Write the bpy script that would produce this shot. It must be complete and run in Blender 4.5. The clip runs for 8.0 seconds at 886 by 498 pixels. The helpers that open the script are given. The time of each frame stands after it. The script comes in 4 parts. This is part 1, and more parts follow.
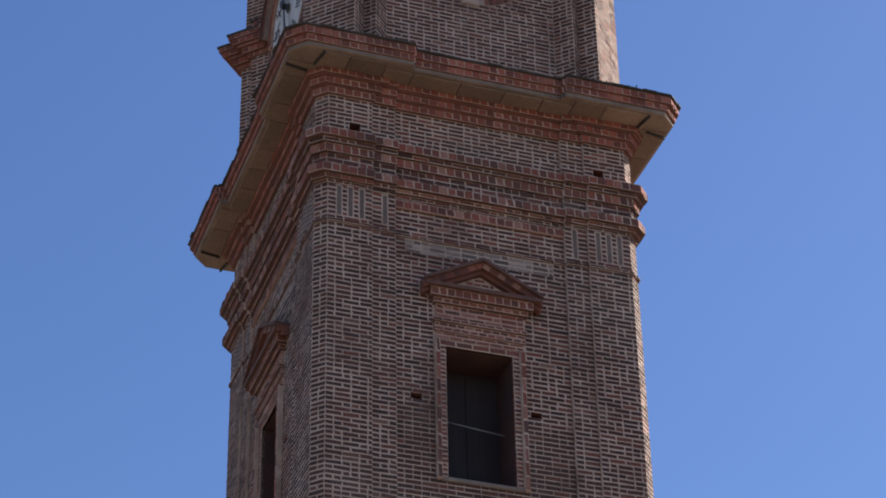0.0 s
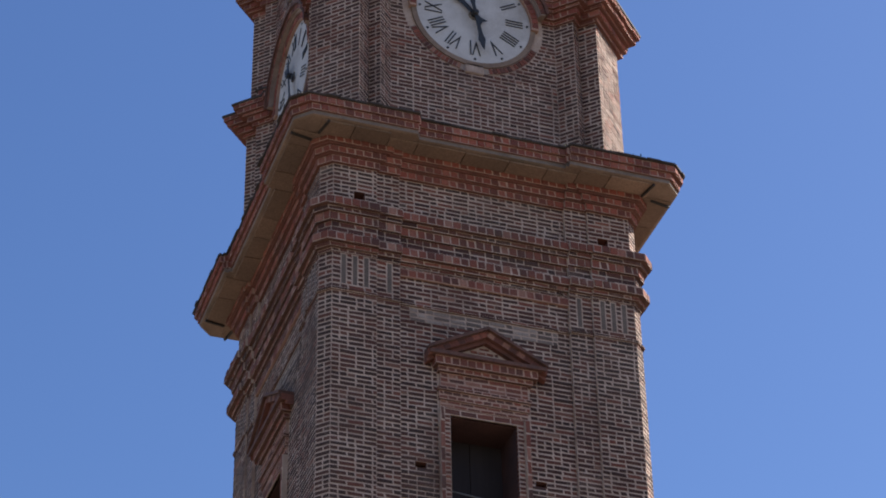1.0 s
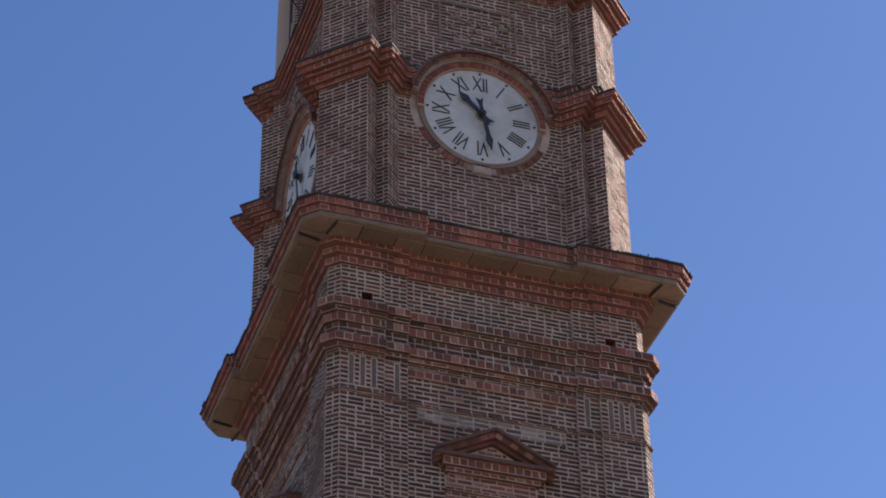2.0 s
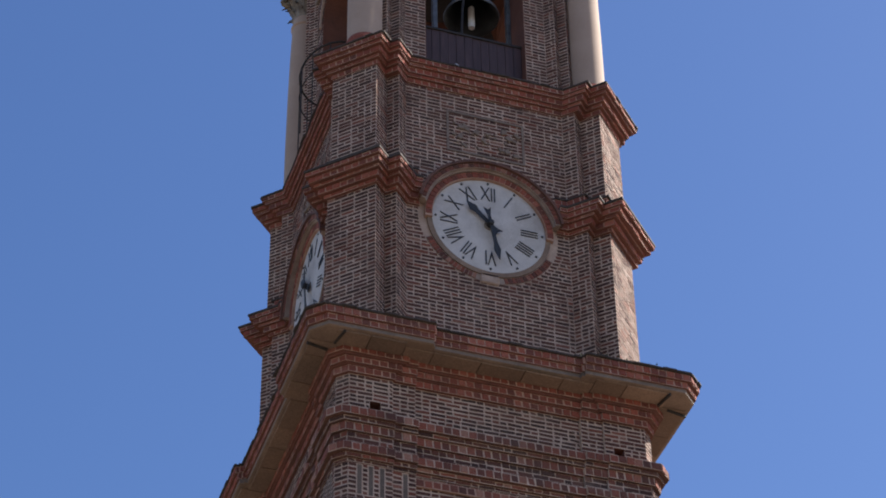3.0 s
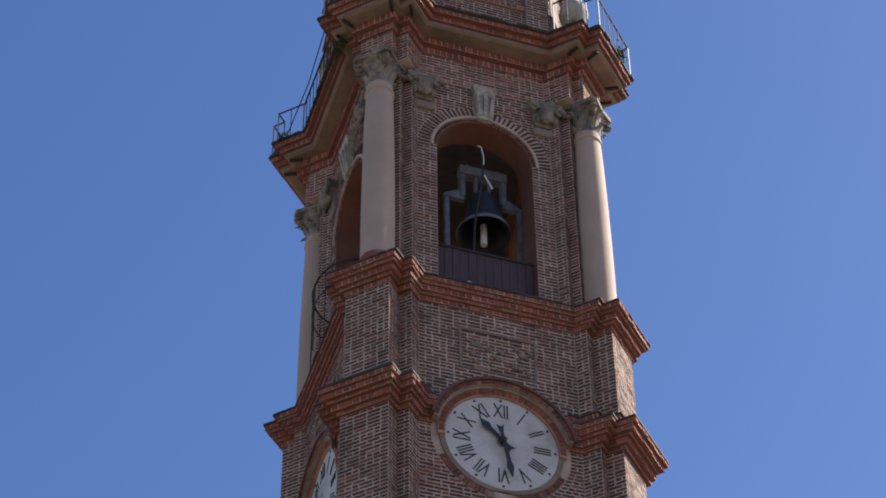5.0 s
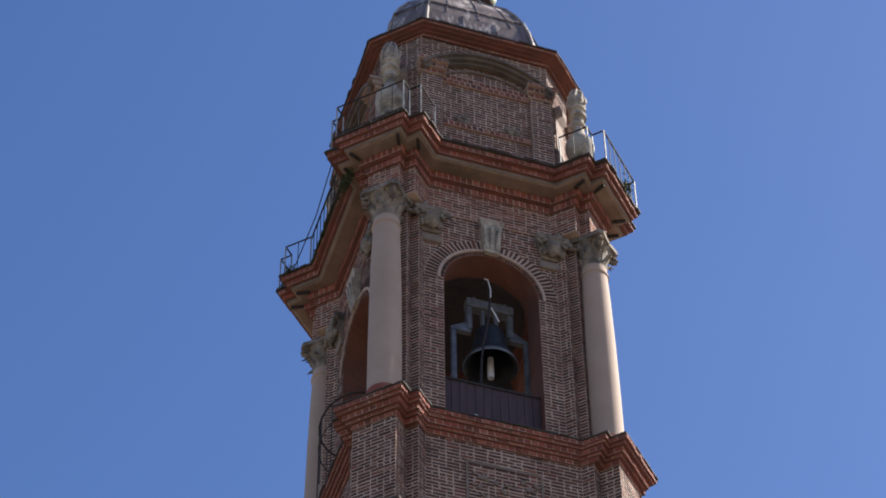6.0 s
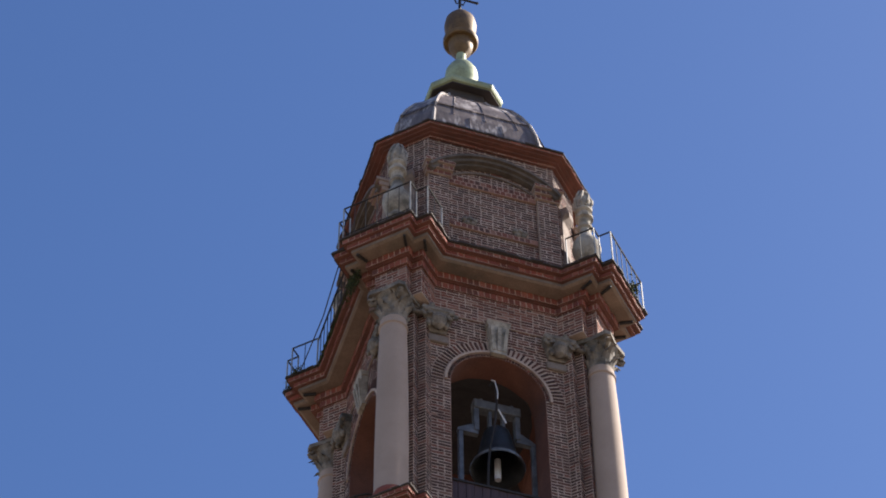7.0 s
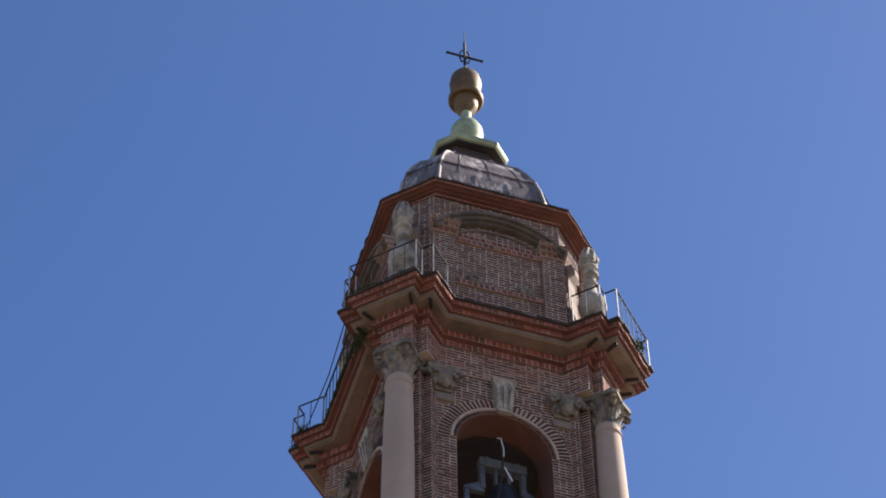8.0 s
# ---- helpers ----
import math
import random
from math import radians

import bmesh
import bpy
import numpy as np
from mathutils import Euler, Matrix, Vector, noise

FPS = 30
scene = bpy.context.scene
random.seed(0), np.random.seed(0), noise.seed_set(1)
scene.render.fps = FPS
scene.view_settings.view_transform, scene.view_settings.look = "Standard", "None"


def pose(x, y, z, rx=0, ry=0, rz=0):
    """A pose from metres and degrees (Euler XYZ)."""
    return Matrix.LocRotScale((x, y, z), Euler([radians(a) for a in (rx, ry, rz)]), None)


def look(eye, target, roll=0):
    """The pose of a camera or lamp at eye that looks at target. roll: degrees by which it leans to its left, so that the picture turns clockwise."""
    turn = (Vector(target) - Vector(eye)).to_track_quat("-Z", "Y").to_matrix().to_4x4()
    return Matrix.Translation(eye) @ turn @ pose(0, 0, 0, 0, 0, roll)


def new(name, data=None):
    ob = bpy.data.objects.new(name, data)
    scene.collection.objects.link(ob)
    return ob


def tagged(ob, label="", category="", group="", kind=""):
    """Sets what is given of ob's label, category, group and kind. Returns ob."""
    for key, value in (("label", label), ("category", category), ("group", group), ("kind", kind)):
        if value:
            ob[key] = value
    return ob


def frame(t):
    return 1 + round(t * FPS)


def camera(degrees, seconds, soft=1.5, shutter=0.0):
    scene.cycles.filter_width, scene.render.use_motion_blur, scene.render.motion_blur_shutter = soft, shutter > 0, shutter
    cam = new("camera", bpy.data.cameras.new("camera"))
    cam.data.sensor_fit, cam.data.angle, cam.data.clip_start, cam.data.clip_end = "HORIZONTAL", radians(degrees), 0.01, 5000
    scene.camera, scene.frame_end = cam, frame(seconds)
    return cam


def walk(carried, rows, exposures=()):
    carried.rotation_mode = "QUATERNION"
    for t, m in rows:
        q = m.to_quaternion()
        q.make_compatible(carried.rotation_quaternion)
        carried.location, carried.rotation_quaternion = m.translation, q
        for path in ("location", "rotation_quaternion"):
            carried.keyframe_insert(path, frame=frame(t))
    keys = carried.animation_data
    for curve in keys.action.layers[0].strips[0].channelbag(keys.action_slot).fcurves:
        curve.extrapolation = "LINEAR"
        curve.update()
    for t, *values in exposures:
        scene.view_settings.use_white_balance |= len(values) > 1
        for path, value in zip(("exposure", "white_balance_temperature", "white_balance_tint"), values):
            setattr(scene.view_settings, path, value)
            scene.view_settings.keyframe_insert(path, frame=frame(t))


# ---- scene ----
# A brick bell tower seen from the square with a long lens that tilts upward.
# World axes follow the tower: its axis is x = y = 0, the clock front faces -y.
cam = camera(20.53, 8.0, soft=1.85)
EYE = (-10.239, -29.898, 1.6)
ROWS = [
    (0.0, 124.388, 0.932, -18.731), (0.5, 125.084, 0.921, -18.687), (1.0, 125.999, 0.885, -18.635),
    (1.5, 127.069, 0.851, -18.566), (1.7, 127.574, 0.838, -18.525), (2.8, 130.413, 0.756, -18.307),
    (3.0, 130.915, 0.751, -18.268), (3.5, 132.009, 0.708, -18.211), (4.0, 133.184, 0.668, -18.155),
    (4.5, 134.447, 0.64, -18.088), (4.7, 135.045, 0.628, -18.053), (5.8, 138.538, 0.503, -17.909),
    (6.0, 139.11, 0.473, -17.904), (6.5, 140.314, 0.402, -17.865), (7.0, 141.481, 0.379, -17.765),
    (7.5, 142.313, 0.359, -17.68), (8.0, 142.833, 0.356, -17.58),
]
walk(cam, [(t, pose(*EYE, rx, ry, rz)) for t, rx, ry, rz in ROWS])

# ---- light: clear morning sky, sun from the tower's right and a little behind it ----
SUN_ELEVATION, SUN_TURN = radians(42), radians(89.25)
world = bpy.data.worlds.new("sky")
scene.world = world
world.use_nodes = True
wn = world.node_tree.nodes
sky = wn.new("ShaderNodeTexSky")
sky.sky_type = "NISHITA"
sky.sun_disc = False
sky.sun_elevation, sky.sun_rotation = SUN_ELEVATION, SUN_TURN
sky.altitude, sky.air_density, sky.dust_density, sky.ozone_density = 200, 1.0, 0.6, 2.0
wn["Background"].inputs["Strength"].default_value = 0.077
deep = wn.new("ShaderNodeHueSaturation")
deep.inputs["Saturation"].default_value, deep.inputs["Hue"].default_value = 1.2, 0.511
world.node_tree.links.new(sky.outputs[0], deep.inputs["Color"])
world.node_tree.links.new(deep.outputs[0], wn["Background"].inputs["Color"])
to_sun = Vector((math.sin(SUN_TURN) * math.cos(SUN_ELEVATION), math.cos(SUN_TURN) * math.cos(SUN_ELEVATION), math.sin(SUN_ELEVATION)))
sun_data = bpy.data.lights.new("sun", "SUN")
sun_data.energy, sun_data.angle, sun_data.color = 5.0, radians(0.53), (1.0, 0.93, 0.84)
sun = new("sun", sun_data)
sun.matrix_world = look(to_sun * 100, (0, 0, 0))
scene.view_settings.exposure = 1.08


# ---- materials ----
def shader(name, rough=0.9, metal=0.0):
    m = bpy.data.materials.new(name)
    m.use_nodes = True
    bsdf = m.node_tree.nodes["Principled BSDF"]
    bsdf.inputs["Roughness"].default_value = rough
    bsdf.inputs["Metallic"].default_value = metal
    return m, m.node_tree.nodes, m.node_tree.links, bsdf


def ramp(nodes, stops):
    r = nodes.new("ShaderNodeValToRGB")
    while len(r.color_ramp.elements) < len(stops):
        r.color_ramp.elements.new(0.5)
    for e, (p, c) in zip(r.color_ramp.elements, stops):
        e.position, e.color = p, (*c, 1)
    return r


def noise_tex(nodes, links, vector, scale, detail=4, rough=0.6):
    n = nodes.new("ShaderNodeTexNoise")
    n.inputs["Scale"].default_value, n.inputs["Detail"].default_value, n.inputs["Roughness"].default_value = scale, detail, rough
    links.new(vector, n.inputs["Vector"])
    return n.outputs["Fac"]


def blend(nodes, links, kind, fac, a, b):
    x = nodes.new("ShaderNodeMix")
    x.data_type, x.blend_type = "RGBA", kind
    for socket, value in ((x.inputs[0], fac), (x.inputs[6], a), (x.inputs[7], b)):
        if isinstance(value, (float, int)):
            socket.default_value = value
        elif isinstance(value, tuple):
            socket.default_value = (*value, 1)
        else:
            links.new(value, socket)
    return x.outputs[2]


def bumpy(nodes, links, bsdf, height, strength, distance):
    b = nodes.new("ShaderNodeBump")
    b.inputs["Strength"].default_value, b.inputs["Distance"].default_value = strength, distance
    links.new(height, b.inputs["Height"])
    links.new(b.outputs[0], bsdf.inputs["Normal"])


def place(nodes):
    return nodes.new("ShaderNodeNewGeometry").outputs["Position"]


def brick_material(name, stops, single=False, grime=(0.075, 0.055, 0.045), grime_amount=0.5, lime=0.34):
    """Fired clay: each brick its own tone, sooty grime in wide drifts, lime bloom in patches, fine grain."""
    m, n, l, bsdf = shader(name, 0.92)
    if single:
        pick = n.new("ShaderNodeObjectInfo").outputs["Random"]
    else:
        pick = n.new("ShaderNodeNewGeometry").outputs["Random Per Island"]
    tone = ramp(n, stops)
    l.new(pick, tone.inputs[0])
    at = place(n)
    wide = ramp(n, [(0.40, (0, 0, 0)), (0.68, (1, 1, 1))])
    l.new(noise_tex(n, l, at, 0.55, 5), wide.inputs[0])
    amount = n.new("ShaderNodeMath")
    amount.operation = "MULTIPLY"
    l.new(wide.outputs[0], amount.inputs[0])
    amount.inputs[1].default_value = grime_amount
    c = blend(n, l, "MIX", amount.outputs[0], tone.outputs[0], grime)
    bloom = ramp(n, [(0.56, (0, 0, 0)), (0.74, (lime, lime, lime))])
    l.new(noise_tex(n, l, at, 1.7, 6, 0.7), bloom.inputs[0])
    c = blend(n, l, "MIX", bloom.outputs[0], c, (0.34, 0.26, 0.21))
    fine = noise_tex(n, l, at, 38, 3)
    speck = ramp(n, [(0.3, (0.72, 0.72, 0.72)), (0.7, (1.18, 1.18, 1.18))])
    l.new(fine, speck.inputs[0])
    c = blend(n, l, "MULTIPLY", 1.0, c, speck.outputs[0])
    l.new(c, bsdf.inputs["Base Color"])
    bumpy(n, l, bsdf, fine, 0.6, 0.006)
    return m


def rough_material(name, dark, light, scale=3.0, fine_scale=40, rough=0.9, metal=0.0, stain=None, stain_at=(0.55, 0.75), bump=0.4, stretch=(1, 1, 1)):
    """Two tones in drifts, a finer grain over them, and an optional stain of its own shape."""
    m, n, l, bsdf = shader(name, rough, metal)
    at = place(n)
    if stretch != (1, 1, 1):
        mp = n.new("ShaderNodeMapping")
        mp.inputs["Scale"].default_value = stretch
        l.new(at, mp.inputs["Vector"])
        at = mp.outputs[0]
    tone = ramp(n, [(0.32, dark), (0.68, light)])
    l.new(noise_tex(n, l, at, scale, 6, 0.65), tone.inputs[0])
    c = tone.outputs[0]
    if stain:
        mask = ramp(n, [(stain_at[0], (0, 0, 0)), (stain_at[1], (1, 1, 1))])
        l.new(noise_tex(n, l, at, scale * 0.37, 5, 0.7), mask.inputs[0])
        c = blend(n, l, "MIX", mask.outputs[0], c, stain)
    fine = noise_tex(n, l, at, fine_scale, 3)
    speck = ramp(n, [(0.3, (0.82, 0.82, 0.82)), (0.7, (1.1, 1.1, 1.1))])
    l.new(fine, speck.inputs[0])
    c = blend(n, l, "MULTIPLY", 1.0, c, speck.outputs[0])
    l.new(c, bsdf.inputs["Base Color"])
    if bump:
        bumpy(n, l, bsdf, fine, bump, 0.008)
    return m


DARK_STOPS = [(0.0, (0.046, 0.019, 0.015)), (0.35, (0.072, 0.027, 0.020)), (0.68, (0.102, 0.035, 0.024)), (0.88, (0.145, 0.046, 0.030)), (0.96, (0.21, 0.062, 0.039)), (1.0, (0.24, 0.13, 0.094))]
SHAFT_STOPS = [(p, tuple(v * 0.76 for v in c)) for p, c in DARK_STOPS]
RED_STOPS = [(0.0, (0.135, 0.042, 0.030)), (0.4, (0.215, 0.056, 0.037)), (0.75, (0.285, 0.070, 0.043)), (1.0, (0.35, 0.12, 0.08))]
MIXED_STOPS = [(0.0, (0.088, 0.035, 0.027)), (0.4, (0.15, 0.050, 0.035)), (0.75, (0.235, 0.068, 0.043)), (1.0, (0.34, 0.18, 0.13))]
DARK_BRICK = brick_material("weathered_brick", DARK_STOPS)
DARK_SINGLE = brick_material("shaft_brick_single", SHAFT_STOPS, single=True, lime=0.3)
SHAFT_BRICK = brick_material("shaft_brick", SHAFT_STOPS, lime=0.3)
RED_BRICK = brick_material("red_brick", RED_STOPS, grime_amount=0.4, lime=0.2)
MIXED_BRICK = brick_material("mixed_brick", MIXED_STOPS, grime_amount=0.4)
MORTAR = rough_material("lime_mortar", (0.345, 0.245, 0.192), (0.55, 0.415, 0.335), 2.2, 60, stain=(0.20, 0.132, 0.102), stain_at=(0.52, 0.72), bump=0.5)
RED_MORTAR = rough_material("red_dusted_mortar", (0.32, 0.19, 0.142), (0.48, 0.315, 0.245), 2.6, 60, stain=(0.19, 0.09, 0.065), bump=0.5)
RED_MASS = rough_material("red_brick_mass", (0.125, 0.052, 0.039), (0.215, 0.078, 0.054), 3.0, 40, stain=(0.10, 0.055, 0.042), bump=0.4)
DARK_MASS = rough_material("dark_brick_mass", (0.075, 0.038, 0.030), (0.16, 0.075, 0.055), 5.0, 40, stain=(0.06, 0.042, 0.036), bump=0.5)
DIRTY_MORTAR = rough_material("grimy_mortar", (0.21, 0.155, 0.13), (0.37, 0.29, 0.245), 2.6, 60, stain=(0.13, 0.09, 0.075), bump=0.5)
LIMED_BRICK = brick_material("limewashed_brick", [(0.0, (0.08, 0.052, 0.043)), (0.4, (0.15, 0.11, 0.092)), (0.7, (0.25, 0.195, 0.165)), (1.0, (0.36, 0.29, 0.25))], grime_amount=0.5)
FLUTE = rough_material("grey_render", (0.15, 0.11, 0.088), (0.25, 0.195, 0.16), 3.0, 45, stain=(0.12, 0.10, 0.088))
DARK_FLUTE = rough_material("grey_brown_render", (0.10, 0.075, 0.062), (0.165, 0.125, 0.102), 3.0, 45, stain=(0.085, 0.068, 0.058))
HOOD = rough_material("sooty_render", (0.085, 0.066, 0.054), (0.19, 0.15, 0.122), 2.4, 45, stain=(0.07, 0.06, 0.05))
SOFFIT = rough_material("weathered_sandstone", (0.16, 0.108, 0.08), (0.28, 0.195, 0.145), 1.6, 30, stain=(0.10, 0.09, 0.07))
SOFFIT_SINGLE = brick_material("sandstone_slab", [(0.0, (0.16, 0.105, 0.075)), (0.5, (0.23, 0.152, 0.108)), (1.0, (0.31, 0.205, 0.145))], single=True, lime=0.25)
GREY_STONE = rough_material("grey_stone", (0.24, 0.22, 0.20), (0.42, 0.39, 0.35), 3.0, 45, stain=(0.11, 0.10, 0.09))
CARVED = rough_material("sooty_carved_stone", (0.11, 0.092, 0.078), (0.33, 0.275, 0.22), 5.0, 45, stain=(0.08, 0.075, 0.065), stain_at=(0.48, 0.66))
PLASTER = rough_material("beige_plaster", (0.36, 0.262, 0.205), (0.43, 0.32, 0.255), 0.8, 90, 0.85, bump=0.05, stain=(0.30, 0.215, 0.165))
RED_PLASTER = rough_material("red_plaster", (0.11, 0.043, 0.030), (0.175, 0.068, 0.044), 2.0, 35, stain=(0.085, 0.045, 0.035))
# red plaster at about half tone, with the deep window's shade in the colour
SHADED_REVEAL = rough_material("shaded_red_reveal", (0.050, 0.022, 0.020), (0.085, 0.036, 0.031), 2.0, 35, stain=(0.04, 0.022, 0.02))
# near-black tone that holds the shade of the hollow rooms and the cap's underside
SHADE_DARK = rough_material("shade_dark", (0.028, 0.023, 0.024), (0.055, 0.045, 0.045), 1.5, 25)
WHITE_PAINT = rough_material("dial_paint", (0.45, 0.42, 0.405), (0.58, 0.55, 0.53), 2.4, 90, 0.7, bump=0.05, stain=(0.36, 0.325, 0.30), stain_at=(0.5, 0.68))
URN_STONE = rough_material("pale_urn_stone", (0.28, 0.24, 0.20), (0.50, 0.44, 0.365), 4.5, 40, stain=(0.12, 0.105, 0.085), stain_at=(0.47, 0.66))
LEAD = rough_material("weathered_lead", (0.095, 0.070, 0.060), (0.25, 0.19, 0.165), 2.6, 30, 0.55, 0.25, stain=(0.55, 0.47, 0.42), stain_at=(0.53, 0.60), stretch=(2.2, 2.2, 0.35), bump=0.2)
PALE_LEAD = rough_material("pale_lead", (0.22, 0.18, 0.16), (0.46, 0.40, 0.37), 3.0, 30, 0.6, 0.1, stain=(0.15, 0.12, 0.11), bump=0.2)
COPPER = rough_material("green_copper", (0.24, 0.27, 0.17), (0.42, 0.47, 0.29), 3.0, 30, 0.6, 0.15, stain=(0.20, 0.19, 0.11), bump=0.15)
GILT = rough_material("worn_gilding", (0.105, 0.062, 0.030), (0.24, 0.145, 0.062), 3.5, 30, 0.6, 0.3, stain=(0.11, 0.065, 0.04), bump=0.15)
IRON = rough_material("rusty_iron", (0.018, 0.016, 0.016), (0.05, 0.038, 0.032), 9, 50, 0.7, 0.3, bump=0.2)
BLACK = rough_material("black_paint", (0.012, 0.012, 0.014), (0.03, 0.03, 0.032), 8, 40, 0.6, bump=0.1)
PALE_IRON = rough_material("pale_galvanised_rail", (0.25, 0.24, 0.22), (0.42, 0.40, 0.37), 6, 40, 0.6, 0.3, stain=(0.09, 0.06, 0.05), bump=0.1)
BRONZE = rough_material("dark_bronze", (0.020, 0.023, 0.027), (0.050, 0.056, 0.062), 3, 30, 0.5, 0.4, bump=0.1)
STEEL = rough_material("grey_painted_steel", (0.085, 0.09, 0.10), (0.20, 0.207, 0.225), 4, 30, 0.5, 0.2, bump=0.1)
BOARD = rough_material("dark_painted_boards", (0.036, 0.019, 0.021), (0.080, 0.043, 0.044), 2.5, 30, 0.7, stretch=(6, 6, 0.6), bump=0.3)
# near-black tone for the unlit room behind the shaft windows
ROOM_DARK = rough_material("room_dark", (0.016, 0.010, 0.011), (0.027, 0.018, 0.019), 2.0, 30, 0.8, stretch=(6, 6, 0.6), bump=0.2)
INNER = rough_material("soot_dark_tile", (0.035, 0.028, 0.025), (0.075, 0.058, 0.05), 1.5, 25)
PAVING = rough_material("worn_stone_paving", (0.115, 0.092, 0.070), (0.175, 0.142, 0.108), 0.6, 20, stain=(0.10, 0.08, 0.062))
MOSS = rough_material("moss", (0.025, 0.035, 0.012), (0.07, 0.09, 0.03), 14, 60)
WHITE_TUBE = rough_material("white_clapper_sleeve", (0.7, 0.7, 0.72), (0.8, 0.8, 0.82), 6, 30, 0.5, bump=0)


# ---- geometry helpers ----
R2 = math.sqrt(2)


class Shape:
    """Collects vertices and faces of one mesh."""

    def __init__(self):
        self.v, self.f, self.soft = [], [], False

    def add(self, verts, faces):
        k = len(self.v)
        self.v.extend(tuple(p) for p in verts)
        self.f.extend(tuple(i + k for i in q) for q in faces)

    def box(self, x0, x1, y0, y1, z0, z1, m=None, bevel=0.0):
        if bevel:
            bm = bmesh.new()
            bmesh.ops.create_cube(bm, size=1)
            for v in bm.verts:
                v.co = ((x0 + x1) / 2 + v.co.x * (x1 - x0), (y0 + y1) / 2 + v.co.y * (y1 - y0), (z0 + z1) / 2 + v.co.z * (z1 - z0))
            bmesh.ops.bevel(bm, geom=bm.edges[:], offset=bevel, segments=1, affect="EDGES")
            bm.verts.index_update()
            vs, fs = [v.co.copy() for v in bm.verts], [[v.index for v in q.verts] for q in bm.faces]
            bm.free()
        else:
            vs = [Vector((x, y, z)) for z in (z0, z1) for x, y in ((x0, y0), (x1, y0), (x1, y1), (x0, y1))]
            fs = [(3, 2, 1, 0), (4, 5, 6, 7), (0, 1, 5, 4), (1, 2, 6, 5), (2, 3, 7, 6), (3, 0, 4, 7)]
        self.add([m @ v for v in vs] if m else vs, fs)

    def loft(self, loops, closed=True, caps=True, m=None):
        """loops: rings of 3D points, all of one length."""
        n = len(loops[0])
        vs = [Vector(p) for loop in loops for p in loop]
        fs = []
        for i in range(len(loops) - 1):
            for j in range(n if closed else n - 1):
                a, b = i * n + j, i * n + (j + 1) % n
                fs.append((a, b, b + n, a + n))
        if caps:
            fs.append(tuple(range(n - 1, -1, -1)))
            fs.append(tuple(range((len(loops) - 1) * n, len(loops) * n)))
        self.add([m @ v for v in vs] if m else vs, fs)

    def lathe(self, profile, sides=24, m=None, caps=True):
        """profile: (radius, height) from the bottom up."""
        self.loft([[(r * math.cos(2 * math.pi * k / sides), r * math.sin(2 * math.pi * k / sides), z) for k in range(sides)] for r, z in profile], True, caps, m)

    def tube(self, points, r, sides=6):
        pts = [Vector(p) for p in points]
        loops = []
        for i, p in enumerate(pts):
            d = (pts[min(i + 1, len(pts) - 1)] - pts[max(i - 1, 0)]).normalized()
            u = d.cross(Vector((0, 0, 1)) if abs(d.z) < 0.95 else Vector((1, 0, 0))).normalized()
            w = u.cross(d)
            loops.append([p + r * (math.cos(2 * math.pi * k / sides) * u - math.sin(2 * math.pi * k / sides) * w) for k in range(sides)])
        self.loft(loops)

    def mesh(self, name):
        me = bpy.data.meshes.new(name)
        me.from_pydata(self.v, [], self.f)
        if self.soft:
            me.shade_smooth()
        me.update()
        return me


def part(name, shape, material, parent, label="", kind="", at=None):
    me = shape.mesh(name) if isinstance(shape, Shape) else shape
    if not me.materials:
        me.materials.append(material)
    ob = new(name, me)
    if parent:
        ob.parent = parent
    if at is not None:
        ob.matrix_basis = at
    return tagged(ob, label=label, kind=kind)


def thing(name, label, category, group="", at=None, kind=""):
    ob = new(name)
    ob.empty_display_size = 0.2
    if at is not None:
        ob.matrix_basis = at
    return tagged(ob, label, category, group, kind)


def smooth_by_angle(ob, angle=40):
    ob.data.shade_smooth()
    ob.data.set_sharp_from_angle(angle=radians(angle))


def quarter(k):
    return Matrix.Rotation(k * math.pi / 2, 4, "Z")


def turned(p, k):
    x, y = p
    for _ in range(k % 4):
        x, y = -y, x
    return (x, y)


def around(side):
    """A closed plan from one side's points (the side that faces -y, left to right)."""
    return [turned(p, k) for k in range(4) for p in side]


def shaft_plan(w, c, s1=0.035, s2=0.085, e1=1.67, e2=1.31):
    """Chamfered square with a stepped pilaster at each end of each side."""
    half = [(w - c, w), (e1, w), (e1, w - s1), (e2, w - s1), (e2, w - s2)]
    return around([(-x, -y) for x, y in half] + [(x, -y) for x, y in reversed(half)])


def pier_side(a, d1, h1, d2, h2):
    """One side: the wall at distance a, then the stepped diagonal pier at its right end."""
    x0 = a - h2 * R2
    dh = [(d2, -h2), (d2, -h1), (d1, -h1), (d1, h1), (d2, h1), (d2, h2)]
    return [(-x0, -a), (x0, -a)] + [((d + h) / R2, (-d + h) / R2) for d, h in dh]


def pier_plan(a, d1, h1, d2, h2):
    return around(pier_side(a, d1, h1, d2, h2))


def octa(w, c):
    return around([(-(w - c), -w), (w - c, -w)])


def ring(plan, z):
    return [(x, y, z) for x, y in plan]


# ---- bricks ----
JOINT, COURSE = 0.0225, 0.0757
dice = random.Random(11)


